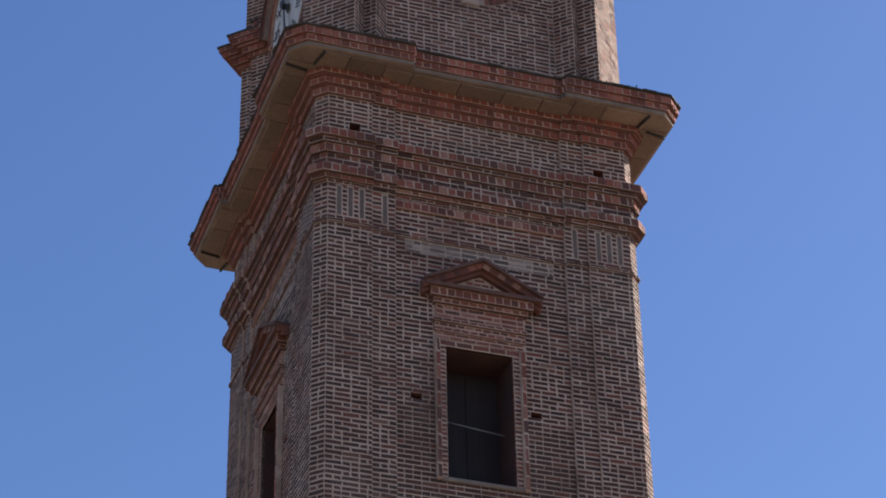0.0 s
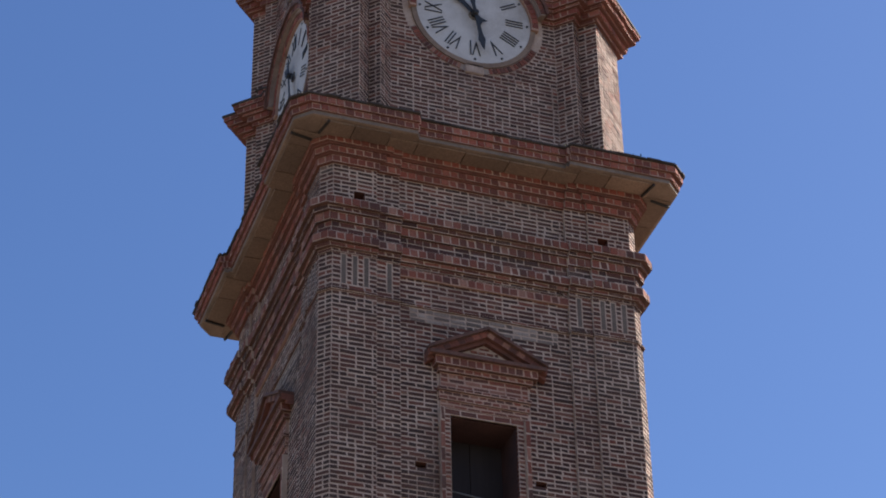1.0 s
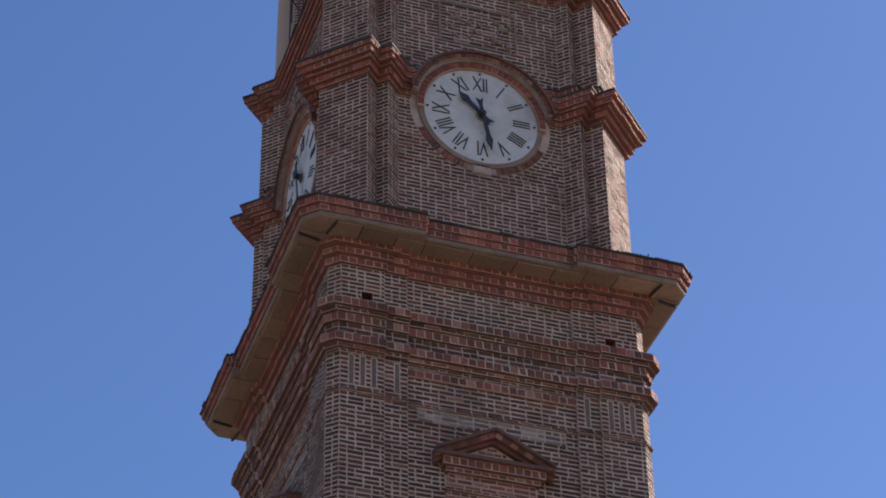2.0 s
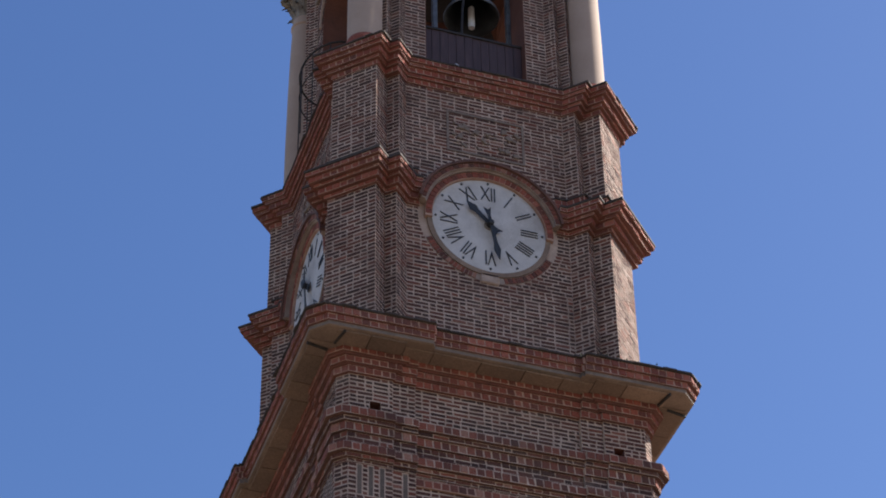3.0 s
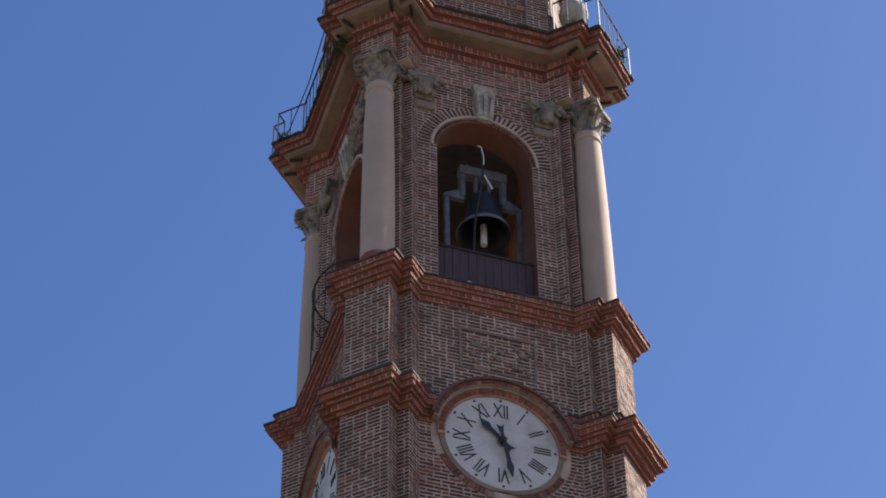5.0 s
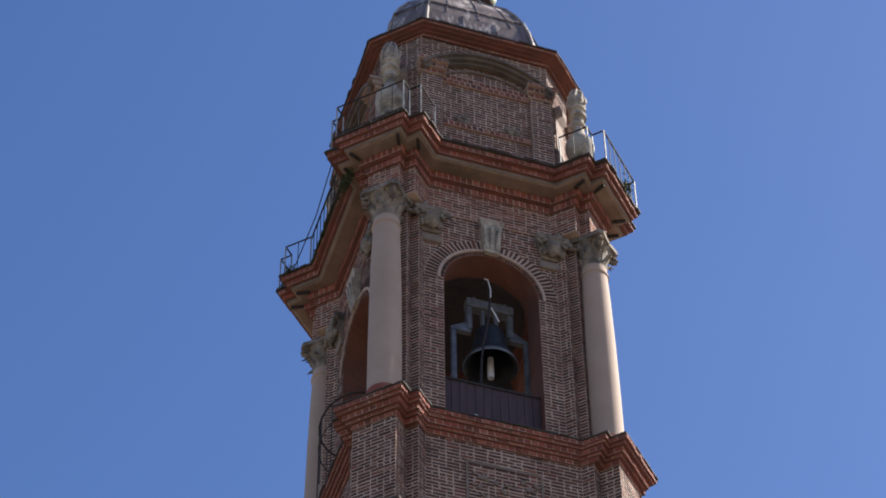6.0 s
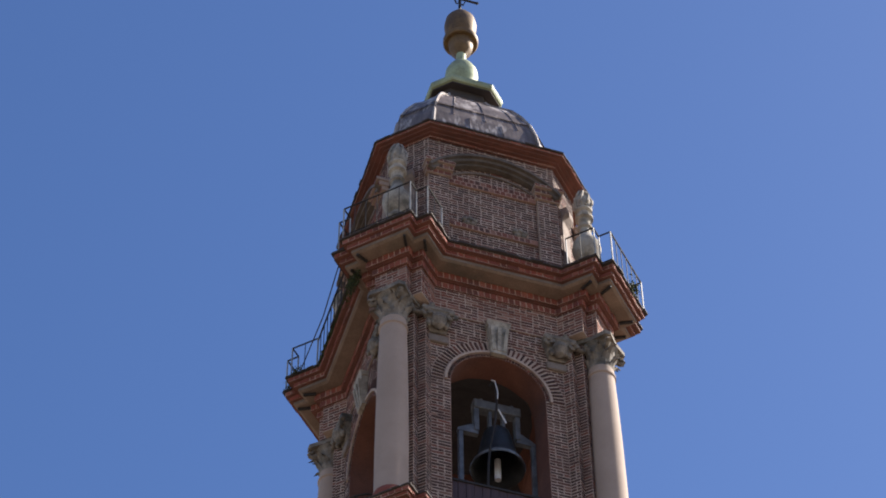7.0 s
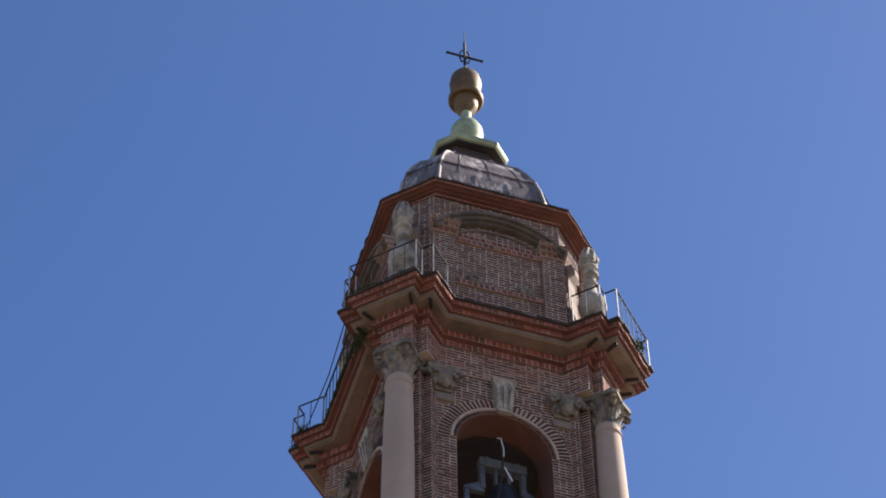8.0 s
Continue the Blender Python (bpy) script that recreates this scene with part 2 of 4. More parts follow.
def lay(shape, p0, p1, z0, z1, course=COURSE, lengths=(0.245, 0.12), holes=None, proud=0.005, joint=JOINT, keep=None, wear=0.003, lean=0.0):
    """Bricks on the upright face from p0 to p1 (outside on the right of the way), between two heights.
    holes(z): stretches of the face left open at that height. keep(u, z, length, height): bricks set aside for single building."""
    dx, dy = p1[0] - p0[0], p1[1] - p0[1]
    width = math.hypot(dx, dy)
    if width < 0.05:
        return
    ux, uy = dx / width, dy / width
    nx, ny = uy, -ux
    rows = max(1, round((z1 - z0) / course))
    ch = (z1 - z0) / rows
    for i in range(rows):
        za, zb = z0 + i * ch + joint / 2, z0 + (i + 1) * ch - joint / 2
        gaps = sorted(holes((za + zb) / 2)) if holes else []
        spans, at = [], 0.0
        for g0, g1 in gaps:
            if g0 > at:
                spans.append((at, min(g0, width)))
            at = max(at, g1)
        if at < width:
            spans.append((at, width))
        for s0, s1 in spans:
            u = s0
            first = True
            while u < s1 - 0.02:
                ln = lengths[dice.random() < 0.42] if len(lengths) > 1 else lengths[0]
                if first and i % 2:
                    ln = lengths[-1] if len(lengths) > 1 else lengths[0] * 0.5
                first = False
                if s1 - (u + ln) < 0.06:
                    ln = s1 - u
                side = joint * (dice.uniform(0.16, 0.36) if lengths[0] < 0.2 else dice.uniform(0.12, 0.34))
                ua, ub = u + side, u + ln - side
                if u <= s0 + 1e-6:
                    ua = u + 0.001
                if u + ln >= s1 - 1e-6:
                    ub = s1 - 0.001
                u += ln
                if ub - ua < 0.02:
                    continue
                out = proud + dice.uniform(-wear, wear)
                t = 0.003 + dice.random() * 0.003
                ja, jb = dice.uniform(-0.005, 0.005), dice.uniform(-0.005, 0.005)
                slim = dice.uniform(-0.002, 0.004)
                ragged = t * dice.uniform(0.5, 4.5)
                if keep and keep((ua + ub) / 2, (za + zb) / 2, ub - ua, zb - za, (p0[0] + ux * (ua + ub) / 2, p0[1] + uy * (ua + ub) / 2)):
                    continue
                vs = []
                for o, k, e in ((-0.012, 0.0, 0.0), (out, t, ragged)):
                    for uu, zz in ((ua + e, za + k + ja + slim), (ub - k, za + k + jb), (ub - e, zb - k + jb), (ua + k, zb - k + ja - slim)):
                        vs.append((p0[0] + ux * uu + nx * o, p0[1] + uy * uu + ny * o, zz + (lean * o)))
                shape.add(vs, ((4, 5, 6, 7), (0, 1, 5, 4), (1, 2, 6, 5), (2, 3, 7, 6), (3, 0, 4, 7)))


def lay_plan(shape, plan, z0, z1, holes=None, only=None, **how):
    """Bricks on every side of a closed plan. holes(i, z) gives the gaps of its edge i."""
    n = len(plan)
    for i in range(n):
        if only and not only(i):
            continue
        lay(shape, plan[i], plan[(i + 1) % n], z0, z1, holes=(lambda z, i=i: holes(i, z)) if holes else None, **how)


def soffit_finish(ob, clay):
    """Undersides and tops of a course show the brick itself, darker than its face with the pointing."""
    ob.data.materials.append(clay if clay == SOFFIT else RED_MASS if clay == RED_BRICK else DARK_MASS)
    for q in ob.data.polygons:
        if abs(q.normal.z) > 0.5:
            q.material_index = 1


def corbel(name, parent, courses, label="", clay=None):
    """A moulding of brick courses, one over the other: (plan, z0, z1, brick lengths), each a part with its own bricks."""
    clay = clay or RED_BRICK
    for plan, z0, z1, lengths in courses:
        body, faces = Shape(), Shape()
        body.loft([ring(plan, z0), ring(plan, z1)])
        ob = part(name, body, (RED_MORTAR if clay == RED_BRICK else MORTAR) if lengths else RED_MASS, parent, label)
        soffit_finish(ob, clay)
        if lengths:
            lay_plan(faces, plan, z0, z1, course=max(0.07, (z1 - z0) / max(1, round((z1 - z0) / 0.12))), lengths=lengths, wear=0.008, proud=0.008, joint=0.016)
            part("brickwork", faces, clay, ob, kind="stuff")


def outward(me):
    bm = bmesh.new()
    bm.from_mesh(me)
    bmesh.ops.remove_doubles(bm, verts=bm.verts, dist=0.0001)
    bmesh.ops.recalc_face_normals(bm, faces=bm.faces)
    bm.to_mesh(me)
    bm.free()


def tile_edge(name, parent, plan, inner, z0, z1, label):
    """A course of thin uneven tiles along a ledge, sloping back to the inner plan."""
    s = Shape()
    s.loft([ring(plan, z0), ring(plan, z1), ring(inner, z1 + 0.06)])
    ob = part(name, s, INNER, parent, label)
    edge = Shape()
    lay_plan(edge, plan, z0 - 0.004, z1 + 0.012, course=1.0, lengths=(0.24, 0.17), proud=0.016, wear=0.016, joint=0.008)
    part("tile_edging", edge, INNER, ob, kind="stuff")


def darken_inside(ob, test):
    """Give the faces whose middle passes the test a near-black colour: the inside's shade, painted on."""
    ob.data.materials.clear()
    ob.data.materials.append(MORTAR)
    ob.data.materials.append(SHADE_DARK)
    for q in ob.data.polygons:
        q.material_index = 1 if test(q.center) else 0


def cut(ob, cutters):
    """Take the cutters' volumes out of ob for good."""
    made = []
    outward(ob.data)
    for c in cutters:
        c_ob = new("cutter", c.mesh("cutter"))
        outward(c_ob.data)
        made.append(c_ob)
        mod = ob.modifiers.new("cut", "BOOLEAN")
        mod.operation, mod.solver, mod.object = "DIFFERENCE", "EXACT", c_ob
    bpy.context.view_layer.update()
    me = bpy.data.meshes.new_from_object(ob.evaluated_get(bpy.context.evaluated_depsgraph_get()))
    ob.modifiers.clear()
    ob.data = me
    for c_ob in made:
        data = c_ob.data
        bpy.data.objects.remove(c_ob)
        bpy.data.meshes.remove(data)


def arched(x0, x1, z0, spring, y0, y1, steps=20):
    """A solid with an upright rectangle and half-round top, through y."""
    r, cx = (x1 - x0) / 2, (x0 + x1) / 2
    out = [(x0, z0), (x1, z0)] + [(cx + r * math.cos(math.pi * k / steps), spring + r * math.sin(math.pi * k / steps)) for k in range(steps + 1)]
    s = Shape()
    s.loft([[(x, y1, z) for x, z in reversed(out)], [(x, y0, z) for x, z in reversed(out)]])
    return s


def arch_band(shape, cx, cz, r0, r1, y0, y1, a0, a1, steps, m=None):
    """A curved bar in an upright plane, from angle a0 to a1, between two radii and two depths."""
    loops = []
    for k in range(steps + 1):
        a = radians(a0 + (a1 - a0) * k / steps)
        ca, sa = math.cos(a), math.sin(a)
        loops.append([(cx + r0 * ca, y0, cz + r0 * sa), (cx + r1 * ca, y0, cz + r1 * sa), (cx + r1 * ca, y1, cz + r1 * sa), (cx + r0 * ca, y1, cz + r0 * sa)])
    shape.loft(loops, m=m)


def arch_bricks(shape, cx, cz, r0, r1, y, a0, a1, count, m=None, proud=0.012, joint=0.013):
    """Bricks fanned round an arch on the face y (outside towards -y)."""
    for k in range(count):
        aa, ab = (radians(a0 + (a1 - a0) * (k + s) / count) for s in (0, 1))
        ja = joint / 2 / ((r0 + r1) / 2)
        aa, ab = aa + ja, ab - ja
        out = proud + dice.uniform(-0.004, 0.004)
        vs = []
        for o, i in ((-0.012, 0.0), (out, 0.004)):
            for r, a in ((r0 + i, ab), (r0 + i, aa), (r1 - i, aa), (r1 - i, ab)):
                vs.append(Vector((cx + r * math.cos(a), y - o, cz + r * math.sin(a))))
        if m:
            vs = [m @ v for v in vs]
        shape.add(vs, ((4, 5, 6, 7), (0, 1, 5, 4), (1, 2, 6, 5), (2, 3, 7, 6), (3, 0, 4, 7)))


# ---- ground ----
g = Shape()
g.add([(-1500, -1500, 0), (1500, -1500, 0), (1500, 1500, 0), (-1500, 1500, 0)], [(0, 1, 2, 3)])
tagged(part("ground", g, PAVING, None), "grey stone paving of the open square", "ground", kind="structure")

tower = thing("bell_tower", "tall old brick bell tower with corner piers and lead dome", "bell tower")

# ---- shaft: square, with stepped corner pilasters and one window a side ----
SHAFT_TOP, WALL_Y = 23.89, 2.415
WIN = (-0.57, 0.43, 17.777, 19.877)
shaft_profile = shaft_plan(2.5, 0.159)
s = Shape()
s.loft([ring(shaft_profile, -0.2), ring(shaft_profile, SHAFT_TOP)])
shaft = part("shaft_wall", s, MORTAR, tower, "dark weathered brick shaft with pale joints")
room = Shape()
room.box(-1.75, 1.75, -1.75, 1.75, 12.0, 22.806)
PUTLOGS = [(-1.94, 23.371), (1.90, 23.361), (-1.01, 18.989), (0.76, 18.979)]
cutters = [room]
for k in range(4):
    c = Shape()
    c.box(WIN[0], WIN[1], -2.8, -1.5, WIN[2], WIN[3], quarter(k))
    cutters.append(c)
    for hx, hz in PUTLOGS:
        c = Shape()
        c.box(hx - 0.085, hx + 0.085, -2.8, -2.29, hz - (0.07 if hz > 20 else 0.05), hz + (0.07 if hz > 20 else 0.05), quarter(k))
        cutters.append(c)
cut(shaft, cutters)
darken_inside(shaft, lambda c: max(abs(c.x), abs(c.y)) < 2.26)
shaft.data.materials.append(RED_MASS)
for q in shaft.data.polygons:
    if 2.27 < max(abs(q.center.x), abs(q.center.y)) < 2.47 and q.area < 0.06:
        q.material_index = 2

kept_bricks = []


def shaft_holes(i, z):
    """Gaps for the window surround and the putlog holes on the wide edges of each side."""
    e, k = i % 10, i // 10
    p, q = shaft_profile[i], shaft_profile[(i + 1) % len(shaft_profile)]
    x0 = turned(p, 4 - k)[0]
    gaps = []
    if e == 4:
        if WIN[2] - 0.07 < z < WIN[3] + 0.06:
            gaps.append((WIN[0] - 0.17 - x0, WIN[1] + 0.17 - x0))
        if 21.36 < z < 21.6:
            gaps.append((-1.15 - x0, 1.12 - x0))
        if 19.877 < z < 20.806:
            gaps.append((-0.75 - x0, 0.64 - x0))
    x1 = turned(q, 4 - k)[0]
    for hx, hz in PUTLOGS:
        if x0 < hx < x1 and abs(z - hz) < (0.075 if hz > 20 else 0.055) and e != 9:
            gaps.append((hx - 0.085 - x0, hx + 0.085 - x0))
    return gaps


def set_aside(u, z, ln, ht, at):
    """The stretch of the clock side round the window's foot, whose bricks stand singly."""
    if 17.403 < z < 18.918 and at[1] < -2.3 and -1.34 < at[0] < 1.34:
        kept_bricks.append((at[0], at[1], z, ln, ht))
        return True
    return False


b = Shape()
lay_plan(b, shaft_profile, 13.112, 21.614, holes=shaft_holes, keep=set_aside, joint=0.0195)
part("brickwork", b, SHAFT_BRICK, shaft, kind="stuff")
b = Shape()
lay_plan(b, shaft_profile, 23.15, SHAFT_TOP, holes=shaft_holes)
part("brickwork", b, DARK_BRICK, shaft, kind="stuff")
for k in range(4):
    b = Shape()
    lay(b, turned((-1.15, -2.415), k), turned((1.12, -2.415), k), 21.36, 21.60)
    part("brickwork", b, LIMED_BRICK, shaft, kind="stuff")
# frieze zone between astragal and ledge, with the fluted panels on the pilasters
FLUTES = [x + dx for x in (-2.0, 2.0) for dx in (-0.17, 0.0, 0.17)] + [-1.47, 1.47]


def flute_holes(i, z):
    e, k = i % 10, i // 10
    if e == 9 or not 21.756 < z < 22.261:
        return []
    x0 = turned(shaft_profile[i], 4 - k)[0]
    x1 = turned(shaft_profile[(i + 1) % 40], 4 - k)[0]
    return [(x - 0.045 - x0, x + 0.045 - x0) for x in FLUTES if x0 < x < x1]


b = Shape()
lay_plan(b, shaft_profile, 21.665, 22.291, holes=flute_holes)
part("brickwork", b, DARK_BRICK, shaft, kind="stuff")
for k in range(4):
    for x in FLUTES:
        y = -2.5 if abs(x) > 1.6 else -2.465
        s = Shape()
        s.box(x - 0.032, x + 0.032, y - 0.003, y + 0.02, 21.754, 22.26, quarter(k))
        part("flute", s, DARK_FLUTE, shaft, "grey rendered flute let into the pilaster head")
# astragal under the pilaster heads
corbel("astragal", tower, [(shaft_plan(2.525, 0.17), 21.614, 21.665, (0.245, 0.12))], "thin brick astragal", clay=DARK_BRICK)
# two strings: a headed ledge over a plain fascia, and a smaller one over the pilaster heads
for clay, rows in (
    (MIXED_BRICK, [(2.56, 22.345, 22.415, (0.245, 0.12)), (2.625, 22.415, 22.55, (0.13,)), (2.575, 22.80, 22.945, (0.13,)), (2.68, 23.02, 23.155, (0.13,))]),
    (DARK_BRICK, [(2.515, 22.285, 22.345, (0.245, 0.12)), (2.56, 22.55, 22.615, (0.245, 0.12)), (2.53, 22.615, 22.80, (0.245, 0.12)), (2.62, 22.945, 23.02, (0.245, 0.12))]),
):
    corbel("string_cornice", tower, [(shaft_plan(w, 0.155 + (w - 2.5) * 0.15), z0, z1, ln) for w, z0, z1, ln in rows], "course of the stepped brick string cornice", clay=clay)
# red bands under the frieze of the wall field
for k in range(4):
    s, bb = Shape(), Shape()
    s.box(-1.31, 1.31, -2.455, -2.40, 22.10, 22.235, quarter(k))
    lay(bb, turned((-1.31, -2.455), k), turned((1.31, -2.455), k), 22.10, 22.235, course=0.135, lengths=(0.13,))
    band = part("brick_band", s, RED_MORTAR, tower)
    part("brickwork", bb, MIXED_BRICK, band, kind="stuff")

# ---- windows of the shaft ----
PED_APEX, PED_FOOT = 21.291, 20.816
PED_STEPS = [(-0.72, 0.60, 19.978, 20.10, 0.03, (0.2,)), (-0.74, 0.62, 20.10, 20.24, 0.055, (0.13,)), (-0.76, 0.64, 20.24, 20.30, 0.09, (0.13,)),
             (-0.72, 0.60, 20.30, 20.544, 0.05, (0.245, 0.12)), (-0.76, 0.66, 20.544, 20.625, 0.10, (0.13,)), (-0.82, 0.72, 20.625, 20.756, 0.16, (0.12,)), (-0.92, 0.84, 20.756, 20.816, 0.22, None)]
for k in range(4):
    m = quarter(k)
    # reveal plaster, set into the opening; its red is darkened to hold the shade
    s = Shape()
    x0, x1, z0, z1 = WIN
    s.box(x1 - 0.012, x1 + 0.02, -2.38, -1.72, z0, z1, m)
    s.box(x0 - 0.02, x0 + 0.012, -2.38, -1.72, z0, z1, m)
    s.box(x0 + 0.012, x1 - 0.012, -2.38, -1.72, z1 - 0.012, z1 + 0.02, m)
    win = part("window", s, SHADED_REVEAL, tower, "deep window with red plastered reveal and brick frame")
    f = Shape()
    for xa, xb in ((x0 - 0.17, x0 - 0.10), (x1 + 0.10, x1 + 0.17)):
        f.box(xa, xb, -2.50, -2.41, z0 - 0.06, z1 + 0.08, m, 0.006)
    for xa, xb in ((x0 - 0.10, x0), (x1, x1 + 0.10)):
        f.box(xa, xb, -2.435, -2.38, z0 - 0.02, z1, m)
    f.box(x0 - 0.10, x1 + 0.10, -2.435, -2.38, z1, z1 + 0.10, m)
    frame_ob = part("frame", f, MORTAR, win, "stepped brick window frame")
    bb = Shape()
    for xa, xb in ((x0 - 0.10, x0), (x1, x1 + 0.10)):
        lay(bb, turned((xa, -2.435), k), turned((xb, -2.435), k), z0, z1, lengths=(0.1,), course=0.07)
    for xa, xb in ((x0 - 0.17, x0 - 0.10), (x1 + 0.10, x1 + 0.17)):
        lay(bb, turned((xa, -2.50), k), turned((xb, -2.50), k), z0 - 0.06, z1 + 0.08, lengths=(0.07,), course=0.22)
    lay(bb, turned((x1, -2.37), k), turned((x1, -2.435), k), z0, z1, lengths=(0.1,), course=0.07)
    lay(bb, turned((x0 - 0.10, -2.435), k), turned((x1 + 0.10, -2.435), k), z1, z1 + 0.10, lengths=(0.25,), course=0.1)
    part("brickwork", bb, MIXED_BRICK, frame_ob, kind="stuff")
    s = Shape()
    s.box(x0 - 0.12, x1 + 0.12, -2.46, -1.9, z0 - 0.07, z0 - 0.005, m, 0.012)
    part("sill", s, FLUTE, win, "worn grey stone sill")
    # two dark panels, added in place of the shaded room behind the opening
    for xa, xb in ((x0 + 0.013, (x0 + x1) / 2 - 0.003), ((x0 + x1) / 2 + 0.003, x1 - 0.013)):
        s = Shape()
        s.box(xa, xb, -1.80, -1.76, z0, z1 - 0.02, m, 0.004)
        part("shutter", s, ROOM_DARK, win, "added dark panel for the shaded room behind the window")
    s = Shape()
    s.tube([m @ Vector((x0 - 0.02, -2.05, 18.888)), m @ Vector((x1 + 0.02, -2.05, 18.787))], 0.012)
    part("tie_bar", s, STEEL, win, "thin iron bar across the opening")
    # lintel, frieze and triangular pediment
    apex, foot_z, cx = PED_APEX, PED_FOOT, -0.04
    s = Shape()
    s.loft([[(cx - 0.62, -WALL_Y - 0.03, foot_z), (cx + 0.62, -WALL_Y - 0.03, foot_z), (cx, -WALL_Y - 0.03, apex - 0.15)],
            [(cx - 0.62, -2.40, foot_z), (cx + 0.62, -2.40, foot_z), (cx, -2.40, apex - 0.15)]], m=m)
    ped = part("pediment", s, MORTAR, tower, "red brick triangular pediment over a window")
    bb = Shape()
    rise = (apex - 0.15 - foot_z) / 0.62

    def tympanum_gap(z):
        half = max(0.0, 0.62 - (z + 0.04 - foot_z) / rise)
        return [(-0.01, 0.62 - half), (0.62 + half, 1.25)]

    lay(bb, turned((cx - 0.62, -WALL_Y - 0.03), k), turned((cx + 0.62, -WALL_Y - 0.03), k), foot_z, apex - 0.2, holes=tympanum_gap)
    for xa, xb, za, zb, o, ln in PED_STEPS:
        s = Shape()
        s.box(xa, xb, -WALL_Y - o, -2.40, za, zb, m)
        soffit_finish(part("lintel_course", s, RED_MORTAR if ln else DARK_MASS, ped), MIXED_BRICK)
        if ln:
            for pa, pb in (((xa, -WALL_Y - o), (xb, -WALL_Y - o)), ((xa, -2.42), (xa, -WALL_Y - o)), ((xb, -WALL_Y - o), (xb, -2.42))):
                lay(bb, turned(pa, k), turned(pb, k), za, zb, course=0.13 if ln == (0.12,) else COURSE, lengths=ln)
    for sx in (-1, 1):
        fx = cx + sx * 0.90
        for o, t0, t1 in ((0.24, 0.0, 0.05), (0.18, -0.10, 0.0), (0.11, -0.16, -0.10)):
            loops = []
            for px, pz in ((fx, foot_z), (cx, apex)):
                loops.append([(px, -2.40, pz + t0), (px, -WALL_Y - o, pz + t0), (px, -WALL_Y - o, pz + t1), (px, -2.40, pz + t1)])
            s = Shape()
            s.loft(loops if sx < 0 else loops[::-1], m=m)
            part("raking_course", s, DARK_MASS if t0 == 0.0 else RED_MASS, ped)
        for j in range(8):
            p = Vector((fx, 0, foot_z)).lerp(Vector((cx, 0, apex)), (j + 0.5) / 8)
            rake = m @ Matrix.Translation((p.x, -WALL_Y - 0.18, p.z - 0.05)) @ Matrix.Rotation(-math.atan2(apex - foot_z, cx - fx) if sx < 0 else math.atan2(apex - foot_z, 0.9), 4, "Y")
            bb.box(-0.052, 0.052, -0.006, 0.01, -0.042, 0.042, rake)
    part("brickwork", bb, MIXED_BRICK, ped, kind="stuff")

# ---- main cornice: red corbelled courses, stone soffit slab, brick crown ----
corbel("cornice_corbel", tower, [
    (shaft_plan(2.55, 0.175, e1=1.64), 23.89, 24.01, (0.13,)),
    (shaft_plan(2.575, 0.177, e1=1.60), 24.01, 24.03, None),
    (shaft_plan(2.61, 0.18, e1=1.56), 24.03, 24.14, (0.13,)),
    (shaft_plan(2.645, 0.182, e1=1.50), 24.14, 24.165, None),
    (shaft_plan(2.68, 0.185, e1=1.46), 24.165, 24.285, (0.13,)),
], "corbelled red brick course of the main cornice")
s = Shape()
s.loft([ring(shaft_plan(3.03, 0.23, 0.06, 0.12, 1.20, 1.165), 24.272), ring(shaft_plan(3.06, 0.235, 0.06, 0.12, 1.20, 1.165), 24.285), ring(shaft_plan(3.06, 0.235, 0.06, 0.12, 1.20, 1.165), 24.35)])
soffit = part("soffit_slab", s, FLUTE, tower, "weathered sandstone slabs under the cornice crown")
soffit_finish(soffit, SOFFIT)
# single slabs, laid side by side under the crown with open joints
slab_dice = random.Random(4)
for k in range(4):
    x = -2.66
    while x < 2.6:
        ln = min(slab_dice.uniform(0.42, 0.78), 2.66 - x)
        s = Shape()
        y1 = -3.0 if min(abs(x), abs(x + ln)) > 1.16 else -2.88
        s.box(x + 0.006, x + ln - 0.006, y1, -2.55, 24.25 + slab_dice.uniform(-0.006, 0.006), 24.275, quarter(k), 0.006)
        part("slab", s, SOFFIT_SINGLE, soffit)
        x += ln
    for x0 in (-2.60, 2.55):
        s = Shape()
        s.box(-0.018, 0.018, -0.17, 0.17, -0.02, 0.02, quarter(k) @ pose(x0, -2.86, 24.235, 0, 0, 12), 0.004)
        part("iron_cramp", s, IRON, soffit, "rusty iron cramp under the slab")
corbel("cornice_crown", tower, [
    (shaft_plan(3.09, 0.24, 0.06, 0.12, 1.20, 1.165), 24.35, 24.46, (0.13,)),
    (shaft_plan(3.135, 0.245, 0.06, 0.12, 1.20, 1.165), 24.46, 24.58, (0.13,)),
], "brick crown of the main cornice")
tile_edge("cornice_tiles", tower, shaft_plan(3.16, 0.247, 0.06, 0.12, 1.20, 1.165), shaft_plan(2.9, 0.237, 0.06, 0.12, 1.20, 1.165), 24.58, 24.61, "dark mossy tiles on the cornice")

# ---- clock storey ----
A, H2, D2 = 2.29, 0.64, 2.93
low_plan = pier_plan(A, 3.24, 0.434, D2, H2)
up_plan = pier_plan(A, 3.20, 0.41, D2 - 0.10, H2)
CLOCK = (0.0, 27.55, 0.955)


def dial_gap(i, z, r=1.0):
    """The round clock opening on each straight wall."""
    if i % 8 != 0 or abs(z - CLOCK[1]) >= r:
        return []
    half = math.sqrt(r * r - (z - CLOCK[1]) ** 2)
    x0 = A - H2 * R2
    return [(x0 - half, x0 + half)]


